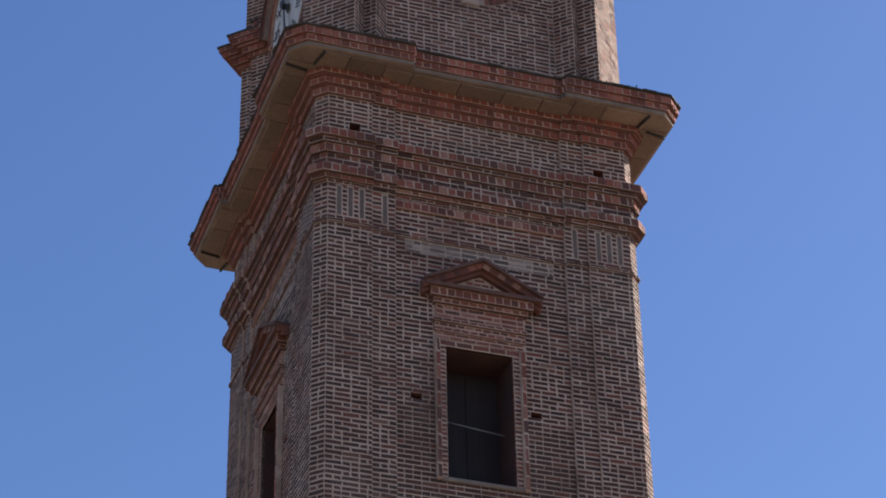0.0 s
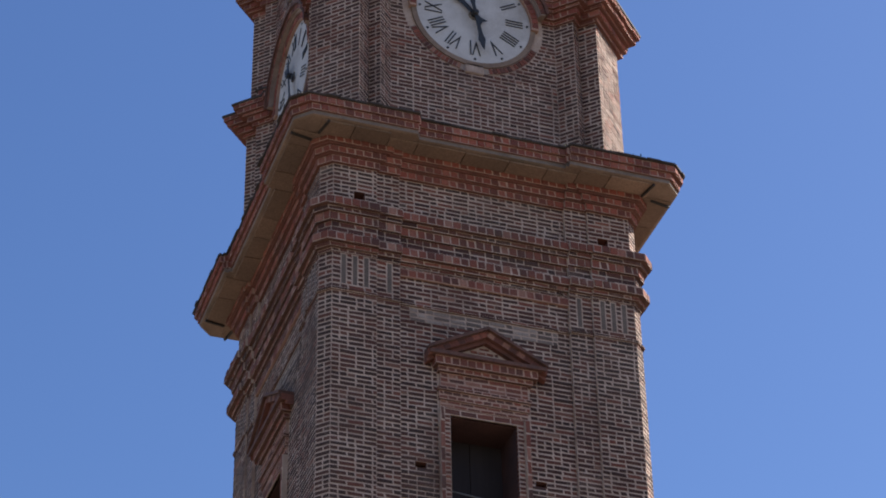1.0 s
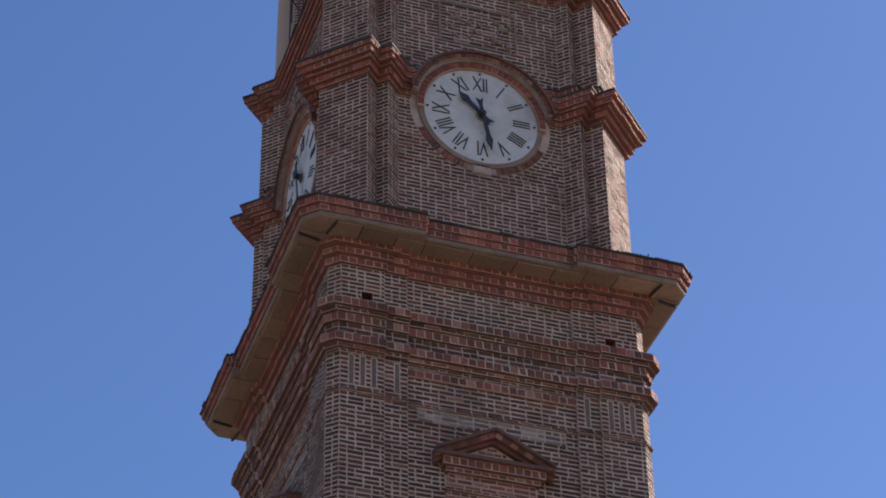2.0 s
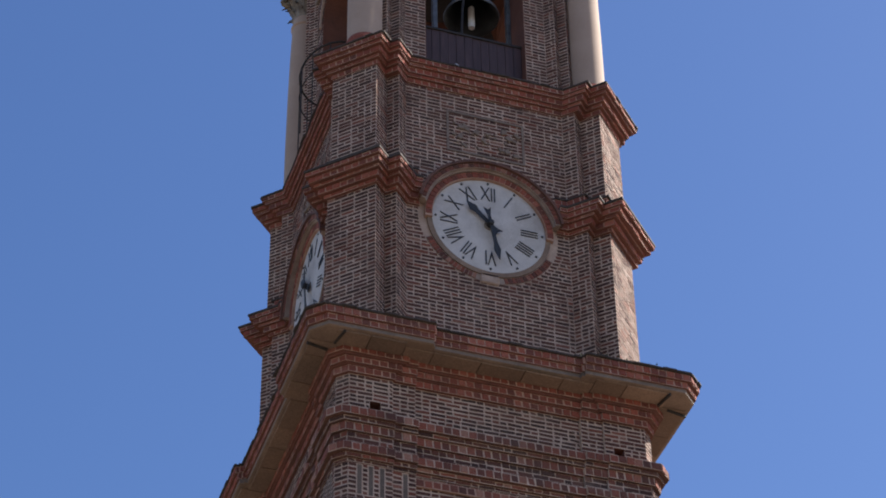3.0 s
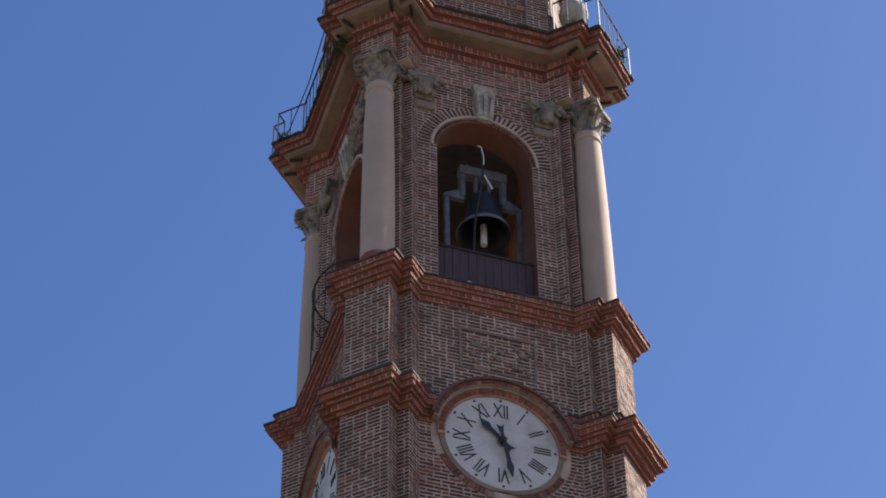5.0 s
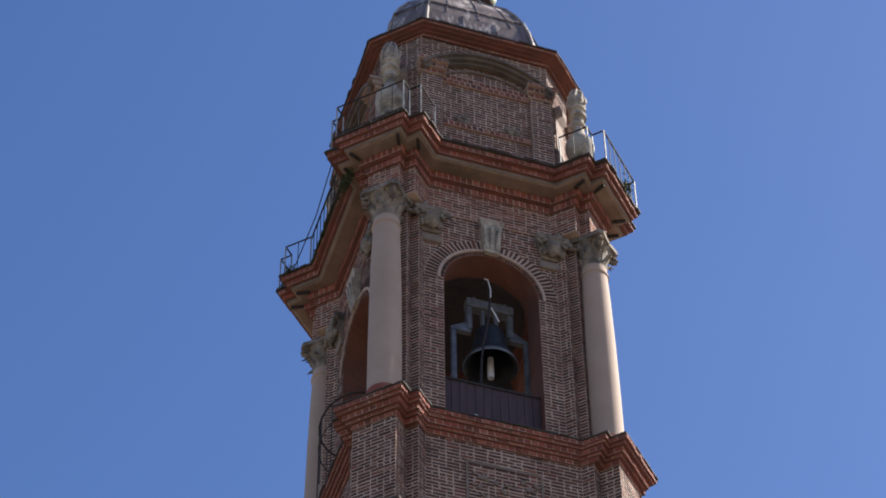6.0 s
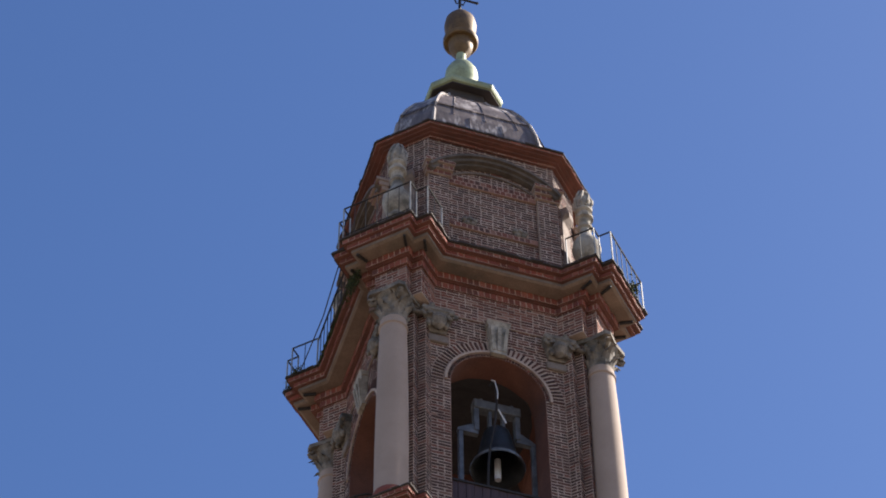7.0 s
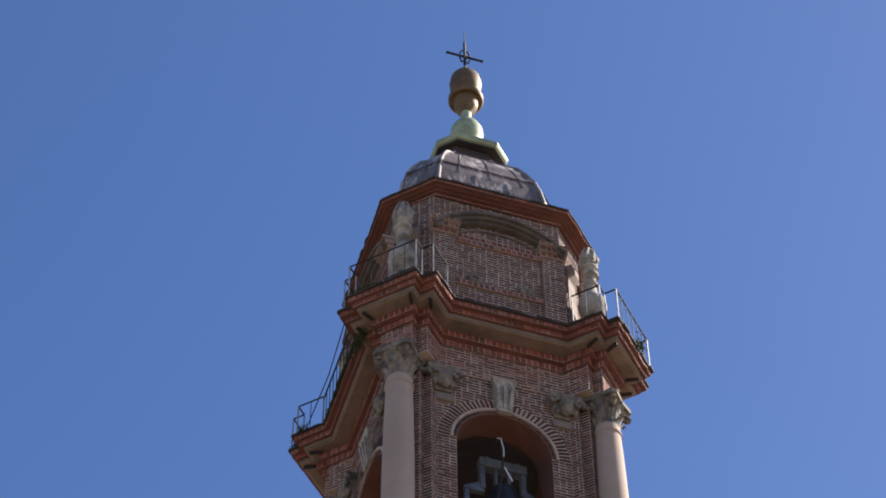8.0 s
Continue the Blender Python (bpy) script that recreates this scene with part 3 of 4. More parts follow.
s = Shape()
s.loft([ring(low_plan, 24.502), ring(low_plan, 27.69)])
lower = part("clock_storey_wall", s, MORTAR, tower, "weathered brick walls with diagonal corner piers")
b = Shape()
lay_plan(b, low_plan, 24.522, 27.69, holes=lambda i, z: dial_gap(i, z, 1.18))
part("brickwork", b, DARK_BRICK, lower, kind="stuff")
s = Shape()
s.loft([ring(up_plan, 27.69), ring(up_plan, 30.40)])
upper = part("clock_storey_wall", s, MORTAR, tower, "weathered brick attic over the clocks")
b = Shape()
lay_plan(b, up_plan, 28.057, 30.40, holes=lambda i, z: dial_gap(i, z, 1.27))
part("brickwork", b, DARK_BRICK, upper, kind="stuff")


def pier_corbel(name, parent, courses, stop, label):
    """Courses that run round each diagonal pier and stop at the clock arches (stop: how far from the middle of the side)."""
    for k in range(4):
        for o, p, z0, z1, lengths in courses:
            body, faces = Shape(), Shape()
            side = pier_side(A + p, 3.24 + o, 0.434 + p, D2 + o, H2 + p)
            path = [(stop, -(A + p))] + side[1:] + [turned(side[0], 1), turned((-stop, -(A + p)), 1)]
            loop = path + [(A - 0.1, -stop), (A - 0.1, -A + 0.1), (stop, -A + 0.1)]
            body.loft([[(*turned(q, k), z) for q in loop] for z in (z0, z1)])
            ob = part(name, body, RED_MORTAR if lengths else INNER, parent, label)
            if lengths:
                soffit_finish(ob, RED_BRICK)
            if lengths:
                for q0, q1 in zip(path, path[1:]):
                    lay(faces, turned(q0, k), turned(q1, k), z0, z1, course=min(z1 - z0, 0.13), lengths=lengths, wear=0.008, proud=0.008, joint=0.016)
                part("brickwork", faces, RED_BRICK, ob, kind="stuff")


pier_corbel("pier_cornice", tower, [
    (0.05, 0.04, 27.69, 27.76, (0.245, 0.12)), (0.12, 0.10, 27.76, 27.87, (0.13,)), (0.19, 0.15, 27.87, 27.92, (0.245, 0.12)),
    (0.27, 0.20, 27.92, 28.02, (0.13,)), (0.33, 0.235, 28.02, 28.10, (0.13,)), (0.355, 0.255, 28.10, 28.14, None)], 1.17, "red brick cornice course round a diagonal pier")
# low plinth with a tile lip at the foot of each pier
pier_corbel("pier_plinth", tower, [(-0.01, 0.008, 28.14, 28.47, (0.245, 0.12)), (0.035, 0.03, 28.47, 28.50, None)], 1.17, "dark brick plinth at a pier's foot")
pier_corbel("pier_plinth", tower, [(0.035, 0.012, 24.62, 24.95, (0.245, 0.12)), (0.075, 0.035, 24.95, 24.98, None)], 1.17, "dark brick plinth at a pier's foot")
# arches over the clocks, and the low sill course below each dial
for k in range(4):
    m = quarter(k)
    bb = Shape()
    arch = None
    for r0, r1, y, mat in ((0.97, 1.09, 2.37, RED_MORTAR), (1.09, 1.12, 2.41, DIRTY_MORTAR), (1.12, 1.205, 2.46, DIRTY_MORTAR), (1.205, 1.25, 2.51, DARK_MASS)):
        s = Shape()
        arch_band(s, 0, CLOCK[1], r0, r1, -y, -2.2, -4 if r0 < 1 else 10, 184 if r0 < 1 else 170, 40, m)
        if arch is None:
            arch = part("clock_arch", s, mat, tower, "moulded brick arch over a clock")
        else:
            part("arch_course", s, mat, arch)
    arch_bricks(bb, 0, CLOCK[1], 0.98, 1.085, -2.37, -2, 182, 34, m)
    part("brickwork", bb, RED_BRICK, arch, kind="stuff")
    bb = Shape()
    arch_bricks(bb, 0, CLOCK[1], 1.125, 1.20, -2.46, 11, 169, 34, m)
    part("brickwork", bb, MIXED_BRICK, arch, kind="stuff")
    s, bb = Shape(), Shape()
    arch_band(s, 0, CLOCK[1], 0.965, 1.05, -2.325, -2.2, 184, 356, 40, m)
    low = part("clock_rim", s, SOFFIT, tower, "worn stone rim under a clock")
    s = Shape()
    arch_band(s, 0, CLOCK[1], 1.05, 1.17, -2.30, -2.2, 204, 336, 40, m)
    part("rim_course", s, DIRTY_MORTAR, low)
    s = Shape()
    s.box(-0.17, 0.15, -2.325, -2.2, CLOCK[1] - 1.20, CLOCK[1] - 1.0, m, 0.02)
    part("rim_block", s, MORTAR, low, "pale patched block")
    arch_bricks(bb, 0, CLOCK[1], 1.06, 1.165, -2.30, 205, 258, 15, m)
    arch_bricks(bb, 0, CLOCK[1], 1.06, 1.165, -2.30, 282, 335, 15, m)
    part("brickwork", bb, MIXED_BRICK, low, kind="stuff")
    # framed panel with worn carving over the arch
    s = Shape()
    for xa, xb, za, zb in ((-0.68, 0.68, 29.935, 29.975), (-0.68, 0.68, 29.067, 29.107), (-0.68, -0.64, 29.107, 29.935), (0.64, 0.68, 29.107, 29.935)):
        s.box(xa, xb, -A - 0.018, -A + 0.01, za, zb, m)
    part("panel_frame", s, FLUTE, upper)
    s = Shape()
    pick = random.Random(5)
    for j in range(46):
        x, z = pick.uniform(-0.55, 0.55), pick.uniform(29.218, 29.773)
        if abs(x) < 0.25 and z > 29.622:
            continue
        w, hh = pick.uniform(0.015, 0.06), pick.uniform(0.015, 0.05)
        mm = m @ pose(x, -A - 0.01, z, 0, pick.uniform(0, 90), 0)
        s.box(-w, w, -pick.uniform(0.012, 0.03), 0.01, -hh, hh, mm, 0.01)
    part("worn_relief", s, FLUTE, upper, "crumbled stucco relief in the panel", kind="stuff")

# upper cornice of the clock storey
corbel("pier_head_cornice", tower, [
    (pier_plan(A + 0.03, 3.22, 0.43, D2, H2 + 0.03), 30.40, 30.50, (0.13,)),
    (pier_plan(A + 0.08, 3.28, 0.49, D2 + 0.06, H2 + 0.06), 30.50, 30.56, (0.245, 0.12)),
    (pier_plan(A + 0.12, 3.34, 0.54, D2 + 0.12, H2 + 0.10), 30.56, 30.67, (0.13,)),
    (pier_plan(A + 0.17, 3.41, 0.60, D2 + 0.18, H2 + 0.14), 30.67, 30.73, (0.245, 0.12)),
    (pier_plan(A + 0.21, 3.455, 0.645, D2 + 0.23, H2 + 0.17), 30.73, 30.82, (0.13,)),
], "red brick course of the cornice carrying the belfry columns")
tile_edge("cornice_tiles", tower, pier_plan(A + 0.225, 3.47, 0.66, D2 + 0.245, H2 + 0.185), pier_plan(A - 0.1, 3.2, 0.5, D2 - 0.1, H2), 30.82, 30.85, "dark mossy tiles on the cornice")


# ---- clocks on the two seen sides ----
def roman_mesh(text):
    c = bpy.data.curves.new("numeral", "FONT")
    c.body, c.size, c.extrude, c.offset = text, 0.46, 0.004, -0.004
    c.align_x, c.align_y = "CENTER", "CENTER"
    c.space_character = 0.92
    ob = new("numeral", c)
    bpy.context.view_layer.update()
    me = bpy.data.meshes.new_from_object(ob.evaluated_get(bpy.context.evaluated_depsgraph_get()))
    bpy.data.objects.remove(ob)
    bpy.data.curves.remove(c)
    return me


NUMERALS = ["XII", "I", "II", "III", "IIII", "V", "VI", "VII", "VIII", "IX", "X", "XI"]
numeral_meshes = [roman_mesh(t) for t in NUMERALS]


def hand(length, tail, wide):
    """A lance-shaped clock hand along +z, with a short counterweight."""
    s = Shape()
    out = [(-wide * 0.45, 0), (-wide * 0.55, length * 0.55), (-wide, length * 0.72), (0, length), (wide, length * 0.72), (wide * 0.55, length * 0.55), (wide * 0.45, 0),
           (wide * 0.45, -tail * 0.5), (wide * 1.0, -tail), (0, -tail * 0.85), (-wide * 1.0, -tail), (-wide * 0.45, -tail * 0.5)]
    s.loft([[(x, 0.012, z) for x, z in reversed(out)], [(x, 0.0, z) for x, z in reversed(out)]])
    return s


def clock(m):
    ob = thing("tower_clock", "round white clock with black Roman numerals and hands", "clock", "clocks of the tower", at=m @ pose(0, -2.31, CLOCK[1]))
    s = Shape()
    s.lathe([(0.972, -0.03), (0.972, 0.0), (0.96, 0.012), (0.5, 0.014), (0.02, 0.014)], 64, pose(0, 0, 0, 90, 0, 0))
    part("dial", s, WHITE_PAINT, ob, "off-white painted dial with faint stains")
    for j, me in enumerate(numeral_meshes):
        a = radians(j * 30)
        at = Matrix.Translation((0.665 * math.sin(a), -0.02, 0.665 * math.cos(a))) @ Matrix.Rotation(a, 4, "Y") @ pose(0, 0, 0, 90) @ Matrix.Diagonal((0.54, 0.95, 1, 1))
        part("numeral", me, BLACK, ob, at=at)
        s = Shape()
        s.lathe([(0.021, -0.006), (0.021, 0.006)], 10, pose(0.905 * math.sin(a), -0.018, 0.905 * math.cos(a), 90))
        part("minute_dot", s, BLACK, ob)
    part("hour_hand", hand(0.56, 0.22, 0.075), BLACK, ob, at=Matrix.Translation((0, -0.075, 0)) @ Matrix.Rotation(radians(-44), 4, "Y"))
    part("minute_hand", hand(0.77, 0.32, 0.062), BLACK, ob, at=Matrix.Translation((0, -0.11, 0)) @ Matrix.Rotation(radians(170), 4, "Y"))
    s = Shape()
    s.lathe([(0.05, 0.0), (0.05, 0.12), (0.03, 0.135)], 20, pose(0, -0.014, 0, 90))
    part("hub", s, BLACK, ob)
    s = Shape()
    s.lathe([(0.09, 0.0), (0.09, 0.012), (0.06, 0.016)], 20, pose(0, -0.012, 0, 90))
    part("hub_plate", s, CARVED, ob, "rusty brown plate round the arbor")
    return ob


clock(Matrix.Identity(4))
clock(quarter(3))


# ---- belfry ----
BELL_W, BELL_SPRING = 0.92, 34.772
BA = 1.97
bel_plan = pier_plan(BA, 2.66, 0.32, 2.50, 0.48)
s = Shape()
s.loft([ring(bel_plan, 30.834), ring(bel_plan, 37.206)])
belfry = part("belfry_wall", s, MORTAR, tower, "brick belfry with tall round-arched openings")
hollow = Shape()
hollow.lathe([(1.62, 30.99), (1.62, 35.3), (1.3, 35.9), (0.7, 36.2), (0.1, 36.3)], 24)
cut(belfry, [hollow] + [arched(-BELL_W, BELL_W, 31.359, 34.772, -2.6, 2.6)])
side = arched(-BELL_W, BELL_W, 31.359, 34.772, -2.6, 2.6)
side.v = [(-y, x, z) for x, y, z in side.v]
cut(belfry, [side])
# belfry walls behind the bell coloured near-black for the shade inside
darken_inside(belfry, lambda c: math.hypot(c.x, c.y) < 1.64)
belfry.data.materials.append(RED_PLASTER)
for q in belfry.data.polygons:
    if min(abs(q.center.x), abs(q.center.y)) < 0.94 and 1.3 < max(abs(q.center.x), abs(q.center.y)) < 1.95:
        q.material_index = 2


def bell_gap(i, z):
    if i % 8 != 0 or not 31.2 < z < 36.05:
        return []
    x0, up = BA - 0.48 * R2, z - BELL_SPRING
    half = BELL_W if up < 0 else math.sqrt(max(0.0, 1.285 ** 2 - up * up))
    return [(x0 - half, x0 + half)]


b = Shape()
lay_plan(b, bel_plan, 30.945, 36.6, holes=bell_gap)
part("brickwork", b, DARK_BRICK, belfry, kind="stuff")
b = Shape()
lay_plan(b, bel_plan, 36.6, 37.206)
part("brickwork", b, RED_BRICK, belfry, kind="stuff")
for k in range(4):
    m = quarter(k)
    s, bb = Shape(), Shape()
    arch_band(s, 0, 34.772, 0.99, 1.04, -BA - 0.045, -BA + 0.02, 0, 180, 32, m)
    mould = part("arch_moulding", s, MORTAR, belfry, "pale stone moulding round the arch")
    arch_bricks(bb, 0, 34.772, BELL_W, 0.985, -BA, 2, 178, 52, m)
    arch_bricks(bb, 0, 34.772, 1.055, 1.28, -BA, 1, 179, 40, m, joint=0.05, proud=0.014)
    part("brickwork", bb, DARK_BRICK, mould, kind="stuff")
    s = Shape()
    for x0, x1, x2, x3, z0, z1, o in ((-0.15, 0.15, -0.20, 0.20, 35.711, 36.438, 0.10), (-0.22, 0.22, -0.24, 0.24, 36.438, 36.539, 0.14)):
        s.loft([[(x0, -BA - o, z0), (x1, -BA - o, z0), (x1, -BA + 0.05, z0), (x0, -BA + 0.05, z0)], [(x2, -BA - o - 0.04, z1), (x3, -BA - o - 0.04, z1), (x3, -BA + 0.05, z1), (x2, -BA + 0.05, z1)]], m=m)
    for x in (-0.1, 0.0, 0.1):
        s.loft([[(x - 0.03, -BA - 0.12, 35.782), (x + 0.03, -BA - 0.12, 35.782), (x + 0.03, -BA - 0.05, 35.782), (x - 0.03, -BA - 0.05, 35.782)],
                [(x * 1.5 - 0.035, -BA - 0.20, 36.337), (x * 1.5 + 0.035, -BA - 0.20, 36.337), (x * 1.5 + 0.035, -BA - 0.1, 36.337), (x * 1.5 - 0.035, -BA - 0.1, 36.337)]], m=m)
    part("keystone", s, URN_STONE, belfry, "carved stone keystone")
    # soffit of the arch and reveals in red plaster
    s = Shape()
    arch_band(s, 0, 34.772, BELL_W - 0.012, BELL_W + 0.02, -BA + 0.004, -1.45, 0, 180, 32, m)
    for sx in (-1, 1):
        s.box(min(sx * (BELL_W - 0.012), sx * (BELL_W + 0.02)), max(sx * (BELL_W - 0.012), sx * (BELL_W + 0.02)), -BA + 0.004, -1.45, 31.359, 34.772, m)
    part("reveal", s, RED_PLASTER, belfry, "red plastered arch soffit")
    # scrolled capital over the narrow pilaster on each side of the arch
    for sx in (-1, 1):
        s = Shape()
        cx = sx * 1.20
        s.box(cx - 0.24, cx + 0.24, -BA - 0.06, -BA + 0.02, 35.70, 35.90, m, 0.02)
        part("necking", s, FLUTE, belfry, "pale stone block under a pilaster capital")
        s = Shape()
        s.loft([[(cx - 0.20, -BA - 0.05, 35.953), (cx + 0.20, -BA - 0.05, 35.953), (cx + 0.20, -BA, 35.953), (cx - 0.20, -BA, 35.953)],
                [(cx - 0.30, -BA - 0.20, 36.388), (cx + 0.30, -BA - 0.20, 36.388), (cx + 0.30, -BA, 36.388), (cx - 0.30, -BA, 36.388)]], m=m)
        s.box(cx - 0.32, cx + 0.32, -BA - 0.22, -BA + 0.02, 36.388, 36.499, m, 0.02)
        for dx in (-0.25, 0.25):
            pts = [(cx + dx + (0.13 - 0.012 * j) * math.cos(j * 0.7) * 0.8, -BA - 0.2, 36.266 + (0.13 - 0.012 * j) * math.sin(j * 0.7)) for j in range(10)]
            s.tube([m @ Vector(p) for p in pts], 0.042)
        for j in range(5):
            s.lathe([(0.0, -0.10), (0.05, -0.06), (0.06, 0.0), (0.03, 0.08), (0.0, 0.12)], 8, m @ pose(cx + (j - 2) * 0.085, -BA - 0.13 - 0.02 * (j % 2), 36.085 + 0.02 * (j % 2)), caps=False)
        swag = [(cx + sx * 0.10, 36.60), (cx + sx * 0.20, 36.42), (cx + sx * 0.34, 36.28), (cx + sx * 0.46, 36.27), (cx + sx * 0.52, 36.42), (cx + sx * 0.58, 36.60)]
        s.tube([m @ Vector((min(1.9, abs(x)) * sx, -BA - 0.16, z)) for x, z in swag], 0.05, 8)
        s.lathe([(0.0, -0.22), (0.09, -0.14), (0.15, 0.0), (0.13, 0.12), (0.05, 0.2)], 12, m @ pose(cx - sx * 0.02, -BA - 0.16, 36.15), caps=False)
        part("pilaster_capital", s, CARVED, belfry, "sooty scrolled stone pilaster capital")
    # boarded parapet across the foot of the opening
    s = Shape()
    s.box(-BELL_W + 0.01, BELL_W - 0.01, -1.83, -1.75, 32.36, 32.41, m, 0.006)
    parapet = part("parapet_rail", s, IRON, tower, "weathered rail over the parapet boards")
    for j in range(12):
        s = Shape()
        x = -BELL_W + 0.02 + j * (2 * BELL_W - 0.04) / 12
        s.box(x + 0.004, x + (2 * BELL_W - 0.04) / 12 - 0.004, -1.80 - 0.004 * (j % 3), -1.76, 31.36, 32.36, m)
        part("board", s, BOARD, parapet, "dark painted board")
    s = Shape()
    s.box(-BELL_W - 0.04, BELL_W + 0.04, -2.04, -1.6, 31.278, 31.357, m, 0.01)
    part("opening_sill", s, GREY_STONE, belfry, "stone sill of the belfry opening")

# ---- columns on the corner piers ----
COL_D = 2.865


def leaf(shape, m, height, wide, curl):
    """An acanthus-like leaf that rises and bends outward (+x is outward)."""
    left, mid, right = [], [], []
    for j in range(7):
        t = j / 6
        out = 0.02 + curl * t ** 2.4
        z = height * (t if t < 0.85 else 0.85 - (t - 0.85) * 0.8)
        half = wide * math.sin(math.pi * min(1, 0.25 + 0.72 * t)) * (0.85 + 0.15 * math.cos(j * math.pi))
        left.append((out - 0.012, -half, z))
        mid.append((out + 0.014, 0, z))
        right.append((out - 0.012, half, z))
    front = [left, mid, right]
    back = [[(x - 0.03, y, z) for x, y, z in c] for c in front]
    vs = [Vector(p) for c in front + back for p in c]
    n = 7
    fs = []
    for c in range(2):
        for j in range(n - 1):
            a = c * n + j
            fs.append((a, a + n, a + n + 1, a + 1))
            a += 3 * n
            fs.append((a, a + 1, a + n + 1, a + n))
    for j in range(n - 1):
        fs.append((j, j + 1, 3 * n + j + 1, 3 * n + j))
        fs.append((2 * n + j, 5 * n + j, 5 * n + j + 1, 2 * n + j + 1))
    shape.add([m @ v for v in vs], fs)


def column(k):
    m = quarter(k) @ Matrix.Rotation(radians(-135), 4, "Z")  # local +x points outward along the diagonal
    col = thing("belfry_column", "smooth beige plastered column with weathered leafy capital", "column", "columns of the belfry", at=m @ Matrix.Translation((COL_D, 0, 30.884)))
    c = Matrix.Translation((0, 0, -30.884))
    s = Shape()
    s.lathe([(0.303, 31.30), (0.30, 31.49), (0.30, 32.5), (0.288, 33.914), (0.268, 35.024), (0.25, 35.63), (0.25, 35.661), (0.275, 35.681), (0.275, 35.721), (0.25, 35.741), (0.248, 35.883)], 40, c)
    smooth_by_angle(part("shaft", s, PLASTER, col), 30)
    s = Shape()
    s.lathe([(0.40, 30.884), (0.40, 30.985), (0.36, 31.005), (0.37, 31.066), (0.345, 31.12), (0.345, 31.27), (0.325, 31.30), (0.31, 31.36)], 32, c)
    part("base", s, RED_BRICK, col, "chipped red brick column base")
    s = Shape()
    s.lathe([(0.24, 35.883), (0.25, 36.135), (0.30, 36.388), (0.36, 36.478)], 24, c)
    capital = part("capital", s, CARVED, col, "weathered Corinthian stone capital")
    for row, (z, hgt, wide, curl, count) in enumerate(((35.883, 0.32, 0.10, 0.17, 8), (36.014, 0.40, 0.095, 0.24, 8))):
        for j in range(count):
            s = Shape()
            leaf(s, c @ Matrix.Translation((0, 0, z)) @ Matrix.Rotation(2 * math.pi * (j + 0.5 * row) / count, 4, "Z") @ Matrix.Translation((0.22, 0, 0)), hgt * (0.9 + 0.2 * ((j * 7 + row * 3) % 5) / 4), wide, curl)
            part("leaf", s, CARVED, capital)
    for j in range(4):
        v = c @ Matrix.Rotation(math.pi / 2 * j + math.pi / 4, 4, "Z")
        pts = [(0.42 + (0.12 - 0.011 * i) * math.cos(i * 0.75 + 1.6), 0, 36.357 + (0.12 - 0.011 * i) * math.sin(i * 0.75 + 1.6)) for i in range(10)]
        s = Shape()
        s.tube([v @ Vector(p) for p in pts], 0.05)
        part("volute", s, CARVED, capital)
    s = Shape()
    s.loft([[tuple(c @ Vector((r * math.cos(a), r * math.sin(a), z))) for a, r in
             ((math.pi / 4 * q + d, (0.50 if q % 2 else 0.36)) for q in range(8) for d in ((-0.12, 0.12) if q % 2 else (0,)))] for z in (36.478, 36.579)])
    part("abacus", s, CARVED, capital)


for k in range(4):
    column(k)

# ---- belfry entablature and top cornice with the gallery ----
blocks = Shape()
block_plan = pier_plan(BA + 0.03, 3.0, 0.33, 2.80, 0.55)
blocks.loft([ring(block_plan, 36.579), ring(block_plan, 37.29)])
ent = part("entablature", blocks, MORTAR, tower, "brick entablature breaking forward over the columns")
b = Shape()
lay_plan(b, block_plan, 36.59, 37.29)
part("brickwork", b, MIXED_BRICK, ent, kind="stuff")
corbel("gallery_corbel", tower, [
    (pier_plan(BA + 0.06, 3.05, 0.37, 2.85, 0.59), 37.29, 37.45, (0.12,)),
    (pier_plan(BA + 0.10, 3.10, 0.41, 2.90, 0.62), 37.45, 37.47, None),
    (pier_plan(BA + 0.15, 3.15, 0.45, 2.95, 0.65), 37.47, 37.64, (0.12,)),
], "corbelled red brick courses under the gallery")
s = Shape()
s.loft([ring(pier_plan(BA + 0.42, 3.40, 0.56, 3.14, 0.82), 37.63), ring(pier_plan(BA + 0.47, 3.46, 0.60, 3.20, 0.88), 37.66), ring(pier_plan(BA + 0.47, 3.46, 0.60, 3.20, 0.88), 37.735)])
soffit_finish(part("gallery_soffit", s, FLUTE, tower, "stone slabs under the gallery edge"), SOFFIT)
for k in range(4):
    for sy in (-1, 1):
        for d, h in ((3.02, 0.74), (3.30, 0.46)):
            s = Shape()
            s.box(-0.13, 0.13, -0.025, 0.025, -0.03, 0.03, quarter(k) @ Matrix.Rotation(radians(-135), 4, "Z") @ pose(d, sy * h, 37.61, 0, 0, sy * 20), 0.006)
            part("iron_cramp", s, IRON, tower, "rusty iron cramp under the gallery")
corbel("gallery_crown", tower, [
    (pier_plan(BA + 0.53, 3.52, 0.66, 3.27, 0.95), 37.735, 37.85, (0.245, 0.12)),
    (pier_plan(BA + 0.63, 3.59, 0.73, 3.36, 1.03), 37.85, 37.96, (0.13,)),
], "brick crown of the gallery edge")
tile_edge("gallery_floor", tower, pier_plan(BA + 0.68, 3.63, 0.765, 3.40, 1.07), pier_plan(BA + 0.6, 3.5, 0.7, 3.25, 0.95), 37.96, 38.0, "dark mossy slabs of the gallery")

# ---- lantern ----
LW, LC = 2.0, 0.80
lan_plan = octa(LW, 0.66)


def eaves(w, c):
    """The lantern's cornice sits a little towards one side of the axis."""
    return [(x + 0.04, y) for x, y in octa(w, c)]



